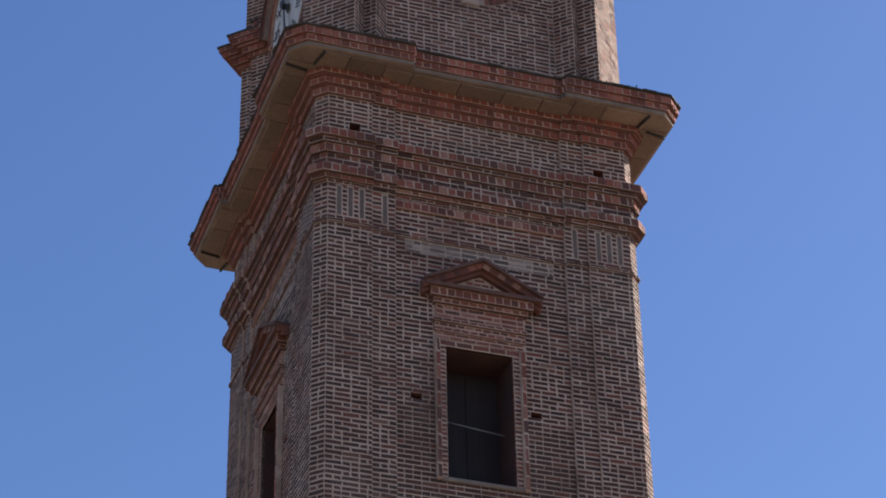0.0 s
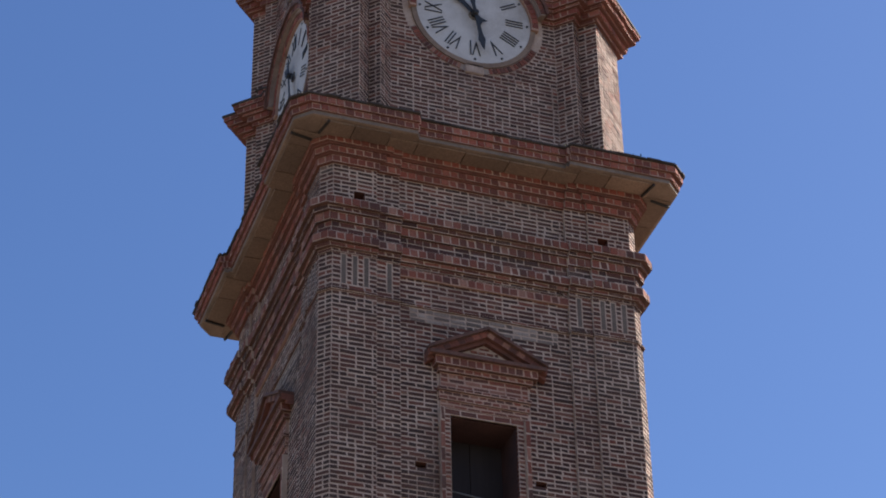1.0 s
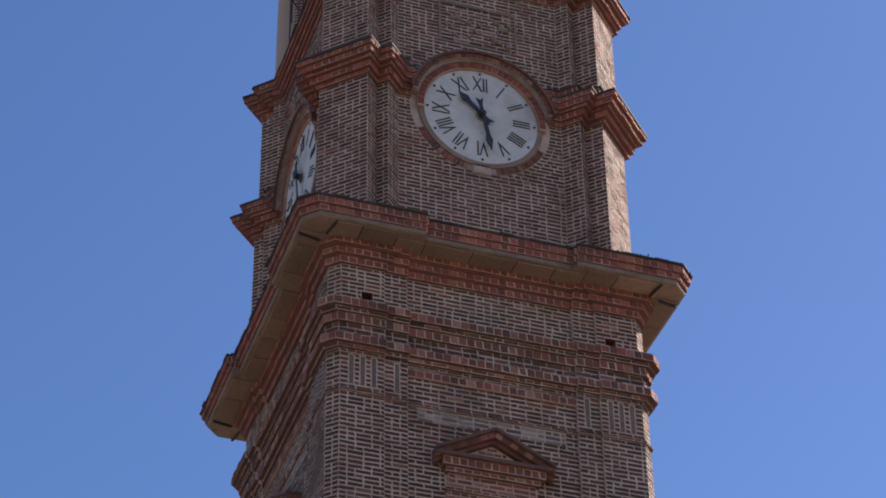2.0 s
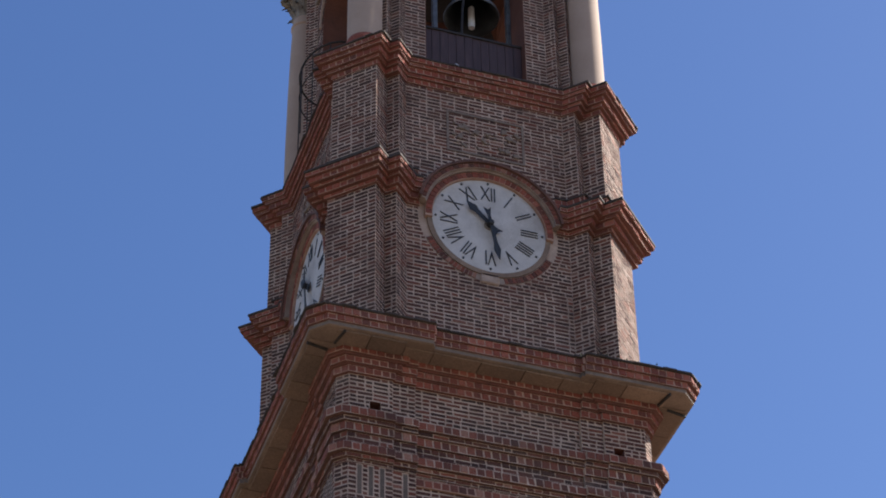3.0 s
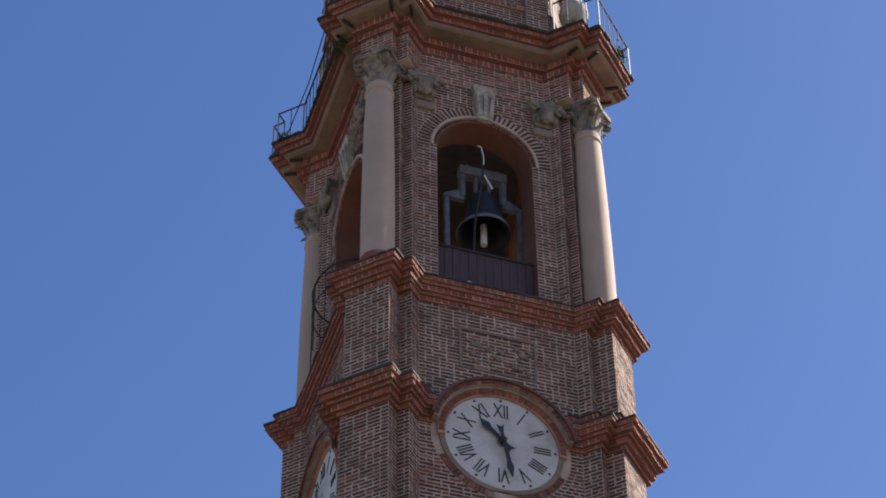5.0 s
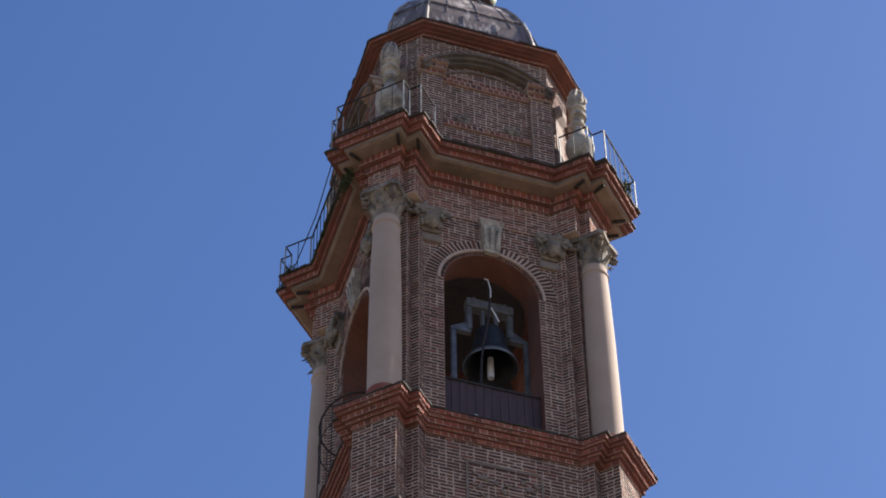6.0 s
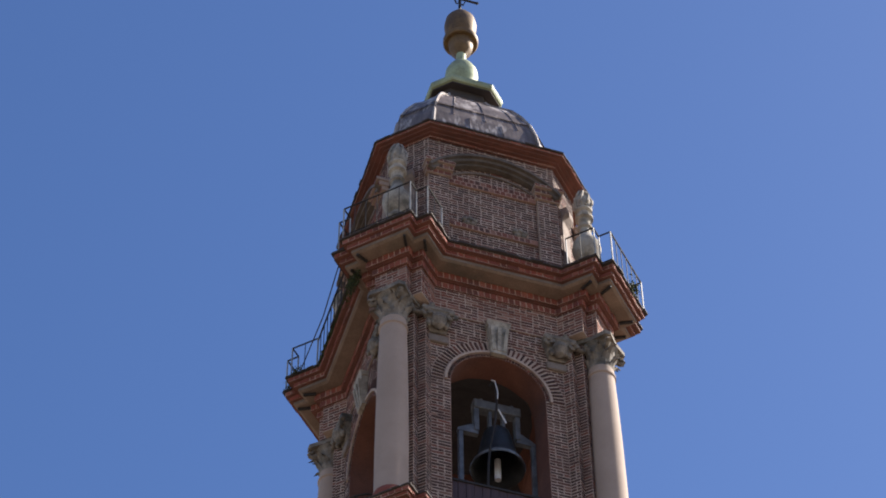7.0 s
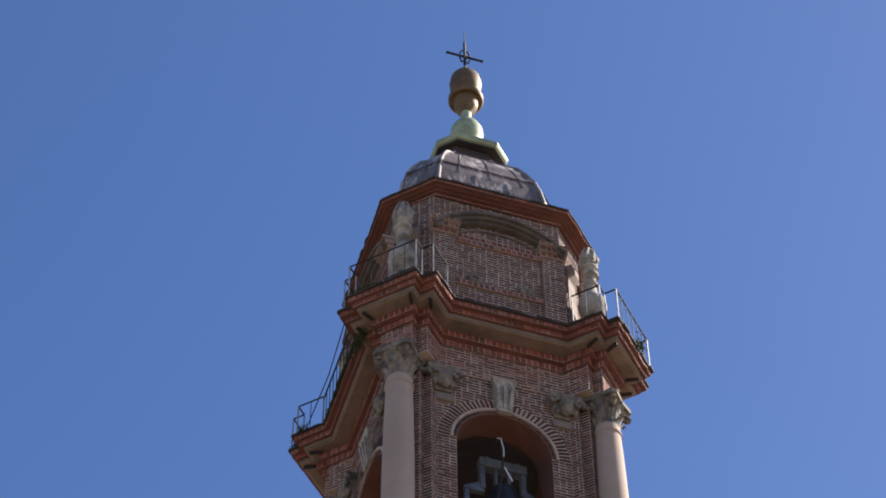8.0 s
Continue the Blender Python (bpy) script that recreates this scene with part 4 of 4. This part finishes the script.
s = Shape()
s.loft([ring(lan_plan, 37.852), ring(lan_plan, 42.1)])
lantern = part("lantern_wall", s, MORTAR, tower, "brick lantern with canted corners")
b = Shape()
lay_plan(b, lan_plan, 37.902, 42.03)
part("brickwork", b, DARK_BRICK, lantern, kind="stuff")
for k in range(4):
    m = quarter(k)
    # corner pilasters, imposts, segmental hood and blind panel
    for x0, x1 in ((-1.36, -0.94), (0.94, 1.36)):
        s, bb, red = Shape(), Shape(), Shape()
        s.box(x0, x1, -LW - 0.09, -LW + 0.02, 37.852, 40.73, m)
        lay(bb, turned((x0, -LW - 0.09), k), turned((x1, -LW - 0.09), k), 37.902, 40.73)
        for za, zb, o in ((40.73, 40.851, 0.13), (40.851, 40.982, 0.19), (40.982, 41.063, 0.25)):
            s.box(x0 - o * 0.4, x1 + o * 0.4, -LW - o, -LW + 0.02, za, zb, m)
            lay(red, turned((x0 - o * 0.4, -LW - o), k), turned((x1 + o * 0.4, -LW - o), k), za, zb, course=0.12, lengths=(0.12,))
        pil = part("lantern_pilaster", s, MORTAR, lantern)
        part("brickwork", bb, DARK_BRICK, pil, kind="stuff")
        part("brickwork", red, MIXED_BRICK, pil, kind="stuff")
    s = Shape()
    for r0, r1, o in ((1.55, 1.61, 0.12), (1.61, 1.69, 0.20), (1.69, 1.75, 0.27)):
        arch_band(s, 0, 39.80, r0, r1, -LW - o, -LW + 0.02, 37, 143, 28, m)
    part("hood_arch", s, HOOD, lantern, "weathered segmental hood moulding")
    s = Shape()
    arch_band(s, 0, 39.80, 1.40, 1.45, -LW - 0.035, -LW + 0.02, 40, 140, 24, m)
    part("hood_arch", s, FLUTE, lantern, "thin pale arch let into the hood's field")
    for za, zb in ((40.64, 40.89), (39.28, 39.42)):
        s, bb = Shape(), Shape()
        s.box(-0.92, 0.92, -LW - 0.05, -LW + 0.02, za, zb, m)
        lay(bb, turned((-0.92, -LW - 0.05), k), turned((0.92, -LW - 0.05), k), za, zb, course=0.13, lengths=(0.12,))
        band = part("brick_band", s, RED_MORTAR, lantern)
        part("brickwork", bb, MIXED_BRICK, band, kind="stuff")
    s = Shape()
    for x in (-0.60, 0.45):
        for j, (dx, dz) in enumerate(((0, 0), (0.1, 0.04), (0.2, 0.0), (0.05, -0.1), (0.16, -0.1))):
            s.lathe([(0.0, -0.08), (0.06, -0.03), (0.05, 0.05), (0.0, 0.08)], 8, m @ pose(x + dx, -LW - 0.03, 39.568 + dz, 0, 20 * j, 0), caps=False)
    part("worn_relief", s, CARVED, lantern, "worn stone rosettes on the lantern", kind="stuff")
    # scroll buttress on each canted corner
    s = Shape()
    n = m @ Matrix.Rotation(radians(-45), 4, "Z")
    dd = (2 * LW - LC) / R2
    prof = [(dd - 0.1, 37.852), (dd + 0.42, 37.852), (dd + 0.40, 38.256), (dd + 0.30, 38.66), (dd + 0.19, 39.165), (dd + 0.12, 39.77), (dd + 0.12, 40.679), (dd + 0.22, 40.881), (dd + 0.22, 41.043), (dd - 0.1, 41.043)]
    s.loft([[(x, y, z) for x, z in prof] for y in (-0.17, 0.17)], m=n)
    part("scroll_buttress", s, DIRTY_MORTAR, lantern, "weathered scroll buttress on a canted corner")
corbel("lantern_cornice", tower, [
    (eaves(LW + 0.05, LC - 0.10), 42.02, 42.07, (0.245, 0.12)),
    (eaves(LW + 0.13, LC - 0.04), 42.07, 42.11, None),
    (eaves(LW + 0.22, LC + 0.03), 42.11, 42.15, None),
    (eaves(LW + 0.30, LC + 0.07), 42.15, 42.215, (0.245, 0.12)),
], "red brick course of the lantern cornice")
tile_edge("lantern_eaves", tower, eaves(LW + 0.325, LC + 0.08), octa(1.75, 0.66), 42.21, 42.24, "thin dark eaves tiles of the lantern")

# ---- lead dome and copper cap ----
DOME = [(1.80, 0.64, 42.25), (1.81, 0.645, 42.7), (1.79, 0.64, 43.1), (1.73, 0.62, 43.5), (1.62, 0.58, 43.95), (1.46, 0.525, 44.4), (1.25, 0.45, 44.85), (1.02, 0.37, 45.2), (0.84, 0.31, 45.45), (0.72, 0.265, 45.65), (0.66, 0.245, 45.8)]
s = Shape()
s.loft([ring(octa(w, c), z) for w, c, z in DOME])
dome = part("dome", s, LEAD, tower, "octagonal dome of weathered lead sheets")
for j in range(8):
    s = Shape()
    s.tube([ring(octa(w + 0.005, c), z)[j] for w, c, z in DOME], 0.04)
    part("ridge_roll", s, PALE_LEAD, dome, "rounded pale lead roll along a ridge")
s = Shape()
for i in (4, 7):
    w, c, z = DOME[i]
    w2, c2, z2 = DOME[i - 1]
    s.loft([ring(octa(w + 0.006, c), z + 0.02), ring(octa(w + 0.03, c), z - 0.01), ring(octa(w + 0.028 + (w2 - w) * 0.15, c), z - 0.05)], caps=False)
for k in range(4):
    for t, i0, i1 in ((-0.62, 3, 8), (-0.30, 0, 4), (0.02, 3, 8), (0.34, 0, 4), (0.66, 3, 8)):
        s.tube([turned((t * (w - c), -w - 0.003), k) + (z,) for w, c, z in DOME[i0:i1]], 0.014, 5)
part("sheet_seam", s, LEAD, dome, "lapped seams between the lead sheets")
s = Shape()
s.loft([ring(octa(0.62, 0.24), 45.728), ring(octa(0.62, 0.24), 46.183)])
part("cap_neck", s, INNER, tower, "dark recessed neck under the copper cap")
s = Shape()
s.loft([ring(octa(w, c), z) for w, c, z in ((0.644, 0.276, 46.152), (0.810, 0.359, 46.213), (0.837, 0.368, 46.274), (0.837, 0.368, 46.354), (0.773, 0.340, 46.395), (0.773, 0.340, 46.455), (0.570, 0.248, 46.597), (0.276, 0.120, 46.839))])
part("copper_cap", s, COPPER, tower, "green copper cap over the dome", at=pose(0.06, 0, 0))
# thin dark plate, added to colour in the shade below the cap's rim
s = Shape()
s.loft([ring(octa(0.79, 0.35), 46.12), ring(octa(0.79, 0.35), 46.15)])
part("cap_underside", s, SHADE_DARK, tower, "added dark plate for the shade under the copper cap", at=pose(0.06, 0, 0))
s = Shape()
s.lathe([(0.25, 46.7), (0.27, 47.16), (0.345, 47.34), (0.38, 47.56), (0.36, 47.76), (0.29, 47.93), (0.19, 48.03), (0.125, 48.10), (0.11, 48.28), (0.12, 48.50)], 36)
ob = part("finial_base", s, COPPER, tower, "pale green copper ball and neck", at=pose(0.10, 0, 0))
smooth_by_angle(ob, 50)
s = Shape()
s.lathe([(0.13, 48.48), (0.17, 48.56), (0.24, 48.64), (0.265, 48.74), (0.285, 48.86), (0.30, 48.97), (0.385, 48.95), (0.41, 48.99), (0.41, 49.07), (0.37, 49.12), (0.28, 49.14), (0.26, 49.18), (0.32, 49.30), (0.365, 49.48), (0.378, 49.68), (0.345, 49.90), (0.25, 50.07), (0.10, 50.17)], 40)
ob = part("finial_globe", s, GILT, tower, "tarnished gilded copper bowl and globe", at=pose(0.10, 0, 0))
smooth_by_angle(ob, 35)

# ---- cross ----
cross = thing("roof_cross", "dark wrought iron cross on the gilded globe", "cross", at=pose(0.10, 0, 50.15))
cz = 0.75
s = Shape()
s.tube([(0, 0, 0), (0, 0, 1.35)], 0.036)
s.tube([(0, 0, 1.35), (0, 0, 1.85)], 0.012)
part("upright", s, IRON, cross)
s = Shape()
s.tube([(-0.42, 0, cz), (0.42, 0, cz)], 0.034)
for x in (-0.43, 0.43):
    s.lathe([(0.0, -0.05), (0.045, 0.0), (0.0, 0.05)], 8, pose(x, 0, cz), caps=False)
part("arm", s, IRON, cross)
s = Shape()
for sx in (-1, 1):
    for sz in (-1, 1):
        s.tube([(sx * (0.05 + 0.13 * t), 0, cz + sz * (0.22 - 0.2 * t + 0.08 * math.sin(t * 6))) for t in (0, 0.25, 0.5, 0.75, 1)], 0.02)
s.lathe([(0.08, 0.0), (0.09, 0.05), (0.04, 0.12), (0.05, 0.2), (0.03, 0.26)], 12)
part("scrollwork", s, IRON, cross)

# ---- stone urns on the gallery corners ----
urn_profile = [(0.24, 0.0), (0.24, 0.55), (0.17, 0.60), (0.17, 1.08), (0.21, 1.12), (0.21, 1.18), (0.13, 1.24), (0.13, 1.34), (0.19, 1.40), (0.265, 1.53), (0.295, 1.68), (0.28, 1.82), (0.225, 1.94), (0.16, 2.04), (0.125, 2.18), (0.11, 2.32), (0.155, 2.36), (0.155, 2.41), (0.11, 2.45),
               (0.11, 2.56), (0.13, 2.62), (0.185, 2.66), (0.185, 2.73), (0.13, 2.77), (0.13, 2.85), (0.18, 2.90), (0.18, 2.95), (0.14, 2.99)]
URN_D = 2.79


def urn(k):
    m = quarter(k) @ Matrix.Rotation(radians(-135), 4, "Z") @ Matrix.Translation((URN_D, 0, 37.93))
    ob = thing("stone_urn", "pale weathered stone urn with flame top on gallery corner", "urn", "urns on the gallery", at=m)
    s = Shape()
    s.lathe(urn_profile, 28)
    body = part("body", s, URN_STONE, ob)
    smooth_by_angle(body, 35)
    s = Shape()
    s.lathe([(0.13, 2.97), (0.165, 3.06), (0.175, 3.18), (0.155, 3.32), (0.10, 3.46), (0.03, 3.57)], 20)
    for j in range(8):
        a = 2 * math.pi * j / 8
        s.tube([(r * math.cos(a + t * 0.5), r * math.sin(a + t * 0.5), z) for t, r, z in ((0, 0.15, 2.99), (0.3, 0.185, 3.10), (0.6, 0.185, 3.24), (0.9, 0.15, 3.38), (1.2, 0.08, 3.54))], 0.035, 5)
    part("flame", s, URN_STONE, ob, "carved stone flame")
    return ob


for k in range(4):
    urn(k)


# ---- gallery railing round each corner pier ----
def railing(k):
    m = quarter(k) @ Matrix.Rotation(radians(-135), 4, "Z") @ Matrix.Translation((0, 0, 37.99))
    ob = thing("gallery_railing", "thin iron railing round a gallery corner", "railing", "railings of the gallery", at=m)
    path = [(2.75, -0.96), (3.34, -0.96), (3.34, -0.72), (3.59, -0.72), (3.59, 0.72), (3.34, 0.72), (3.34, 0.96), (2.75, 0.96)]
    pts = [Vector((x, y, 0)) for x, y in path]
    for z, r in ((0.95, 0.018), (0.12, 0.012)):
        s = Shape()
        for a, b2 in zip(pts, pts[1:]):
            s.tube([a + Vector((0, 0, z)), b2 + Vector((0, 0, z))], r)
        part("rail", s, IRON, ob)
    for a, b2 in zip(pts, pts[1:]):
        ln = (b2 - a).length
        count = max(1, round(ln / 0.25))
        for j in range(count):
            p = a.lerp(b2, j / count)
            s = Shape()
            s.tube([p, p + Vector((0, 0, 0.95))], 0.016 if j == 0 else 0.009, 5)
            part("post", s, IRON if j else PALE_IRON, ob)
    s = Shape()
    s.tube([pts[-1], pts[-1] + Vector((0, 0, 0.95))], 0.016, 5)
    part("post", s, PALE_IRON, ob)


for k in range(4):
    railing(k)

# ---- bell in the clock-side opening ----
BX, BY, BZ = 0.22, -1.18, 33.56
bell = thing("church_bell", "dark bronze bell hung from a grey steel headstock", "bell", at=pose(BX, BY, BZ))
s = Shape()
outer = [(0.57, 0.0), (0.57, 0.05), (0.50, 0.14), (0.42, 0.35), (0.36, 0.60), (0.32, 0.82), (0.28, 0.94), (0.18, 1.02), (0.06, 1.05)]
inner = [(0.05, 0.97), (0.16, 0.94), (0.24, 0.88), (0.28, 0.78), (0.32, 0.57), (0.38, 0.33), (0.46, 0.12), (0.54, 0.02)]
s.lathe([(r * 0.87, z) for r, z in list(reversed(outer)) + list(reversed(inner))], 40, caps=False)
ob = part("bell_body", s, BRONZE, bell)
smooth_by_angle(ob, 40)
s = Shape()
s.lathe([(0.50, 0.0), (0.508, 0.03), (0.487, 0.09)], 40, caps=False)
part("lip", s, STEEL, bell, "pale worn striking rim")
s = Shape()
s.box(-0.46, 0.46, -0.10, 0.10, 1.48, 1.70, None, 0.015)
part("headstock", s, STEEL, bell, "grey painted steel headstock")
for sx in (-1, 1):
    s = Shape()
    s.box(sx * 0.40 - 0.05, sx * 0.40 + 0.05, -0.07, 0.07, 0.88, 1.48, None, 0.01)
    s.loft([[(sx * 0.36, y, 0.80), (sx * 0.44, y, 1.06), (sx * 0.76, y, 0.86), (sx * 0.76, y, 0.80)] for y in (-0.05, 0.05)])
    part("arm", s, STEEL, bell, "bent grey steel arm")
    s = Shape()
    s.lathe([(0.04, 1.70), (0.04, 1.76), (0.02, 1.77)], 8, Matrix.Translation((sx * 0.3, -0.03, 0)))
    part("bolt", s, STEEL, bell)
    s = Shape()
    s.box(sx * 0.13 - 0.03, sx * 0.13 + 0.03, -0.05, 0.05, 0.98, 1.5, None, 0.006)
    part("strap", s, STEEL, bell)
    s = Shape()
    s.box(sx * 0.70 - 0.045, sx * 0.70 + 0.045, -0.045, 0.045, 30.98 - BZ, 0.80, None, 0.008)
    part("post", s, STEEL, bell, "grey steel post of the bell frame")
s = Shape()
s.lathe([(0.058, 0.26), (0.062, -0.20), (0.055, -0.25)], 14)
part("clapper", s, WHITE_TUBE, bell, "clapper in a white sleeve")
s = Shape()
s.tube([(-0.06, -1.62, 35.25), (0.0, -1.66, 35.35), (0.06, -1.66, 35.25), (0.07, -1.66, 34.8), (0.03, -1.65, 34.3), (-0.06, -1.62, 33.7), (-0.12, -1.66, 33.2), (-0.16, -1.7, 32.5)], 0.022)
tagged(part("bell_cable", s, IRON, None), "black cable looped down in front of the bell", "cable")
s = Shape()
s.tube([(-0.03, -1.68, 35.38), (0.03, -1.70, 35.36), (0.08, -1.70, 35.1), (0.08, -1.69, 34.9)], 0.011)
s.tube([(0.09, -1.68, 34.62), (0.24, -1.66, 34.32)], 0.014)
tagged(part("pale_cable", s, WHITE_TUBE, None), "pale cable hanging beside the black one", "cable")
s = Shape()
s.tube([(-0.42, -1.99, 31.38), (-0.40, -2.06, 31.36), (-0.36, -2.34, 30.95), (-0.36, -2.34, 30.62)], 0.013)
tagged(part("hanging_cable", s, WHITE_TUBE, None), "pale cable end hanging over the brick cornice", "cable")

# ---- guard hoop at the side opening ----
guard = thing("guard_rail", "curved black iron guard rail at the side opening", "railing", at=pose(-2.0, -0.15, 31.38))
for z, r in ((1.05, 0.02), (0.55, 0.012)):
    s = Shape()
    s.tube([(-0.62 * math.sin(math.pi * t / 12), -0.85 * math.cos(math.pi * t / 12), z) for t in range(13)], r)
    part("rail", s, IRON, guard)
for t in (2, 4, 6, 8, 10):
    s = Shape()
    s.tube([(-0.62 * math.sin(math.pi * t / 12), -0.85 * math.cos(math.pi * t / 12), z) for z in (-0.55, 0.0, 1.05)], 0.012, 5)
    part("post", s, IRON, guard)

# ---- straight railing along the side gallery, and a wire ----
side_rail = thing("gallery_railing", "thin iron railing along the side gallery", "railing", "railings of the gallery", at=pose(-2.61, 0, 37.99))
for z, r in ((0.95, 0.018), (0.12, 0.012)):
    s = Shape()
    s.tube([(0, -1.35, z), (0, 1.35, z)], r)
    part("rail", s, IRON, side_rail)
for j in range(12):
    s = Shape()
    s.tube([(0, -1.35 + 2.7 * j / 11, 0), (0, -1.35 + 2.7 * j / 11, 0.95)], 0.010, 5)
    part("post", s, IRON, side_rail)
s = Shape()
s.tube([(-2.98, -1.70, 37.9), (-2.86, 0.0, 38.1), (-2.80, 1.9, 38.6)], 0.012, 5)
tagged(part("wire", s, IRON, None), "thin dark wire strung past the gallery", "wire")


# ---- weeds and moss on the ledges ----
def tuft(name, label, at, spread, count, size, seed):
    r = random.Random(seed)
    s = Shape()
    for _ in range(count):
        p = Vector((r.gauss(0, spread[0]), r.gauss(0, spread[1]), r.gauss(0, spread[2])))
        q = Matrix.Translation(p) @ Euler((r.uniform(0, 6), r.uniform(0, 6), r.uniform(0, 6))).to_matrix().to_4x4()
        w, h = size * r.uniform(0.3, 0.6), size * r.uniform(0.7, 1.4)
        s.add([q @ Vector(v) for v in ((-w * 0.2, 0, 0), (w * 0.2, 0, 0), (w, h * 0.2, h * 0.5), (0, h * 0.1, h), (-w, h * 0.2, h * 0.5))], [(0, 1, 2, 3, 4)])
    tagged(part(name, s, MOSS, None, at=at), label, "plant", kind="stuff")


tuft("weeds", "dark weeds rooted on the main cornice", pose(1.75, -2.98, 24.66), (0.16, 0.05, 0.03), 220, 0.05, 6)
tuft("weeds", "dark weeds rooted on the main cornice", pose(2.35, -2.98, 24.66), (0.10, 0.05, 0.03), 160, 0.05, 7)
tuft("weeds", "small green weeds growing on the gallery edge", pose(2.62, -2.38, 38.06), (0.06, 0.12, 0.07), 420, 0.055, 3)
tuft("moss", "dark moss hanging under the gallery edge", pose(-2.66, -1.40, 37.62), (0.04, 0.16, 0.14), 900, 0.035, 4)
tuft("moss", "dark moss on the gallery corner", pose(-2.98, 1.66, 38.0), (0.05, 0.16, 0.02), 700, 0.03, 5)
tuft("moss", "dark moss along the side gallery edge", pose(-2.63, 0.2, 37.96), (0.012, 0.5, 0.03), 900, 0.03, 8)

# ---- single bricks round the foot of the clock-side window ----
single = {}
for x, y, z, ln, ht in kept_bricks[:300]:
    key = (round(ln, 2), round(ht, 3))
    if key not in single:
        s = Shape()
        a, h2, t = ln / 2, ht / 2, 0.004
        vs = [(u, o, w) for o, q in ((0.012, 0.0), (-0.009, t)) for u, w in ((-a + q, -h2 + q), (a - q, -h2 + q), (a - q, h2 - q), (-a + q, h2 - q))]
        s.add(vs, ((4, 5, 6, 7), (0, 1, 5, 4), (1, 2, 6, 5), (2, 3, 7, 6), (3, 0, 4, 7)))
        single[key] = s.mesh("brick")
    part("brick", single[key], DARK_SINGLE, shaft, at=pose(x, y + dice.uniform(-0.003, 0.003), z, 0, dice.uniform(-0.4, 0.4), 0))
b = Shape()
for x, y, z, ln, ht in kept_bricks[300:]:
    b.box(x - ln / 2, x + ln / 2, y - 0.009, y + 0.012, z - ht / 2, z + ht / 2)
if b.v:
    part("brickwork", b, SHAFT_BRICK, shaft, kind="stuff")
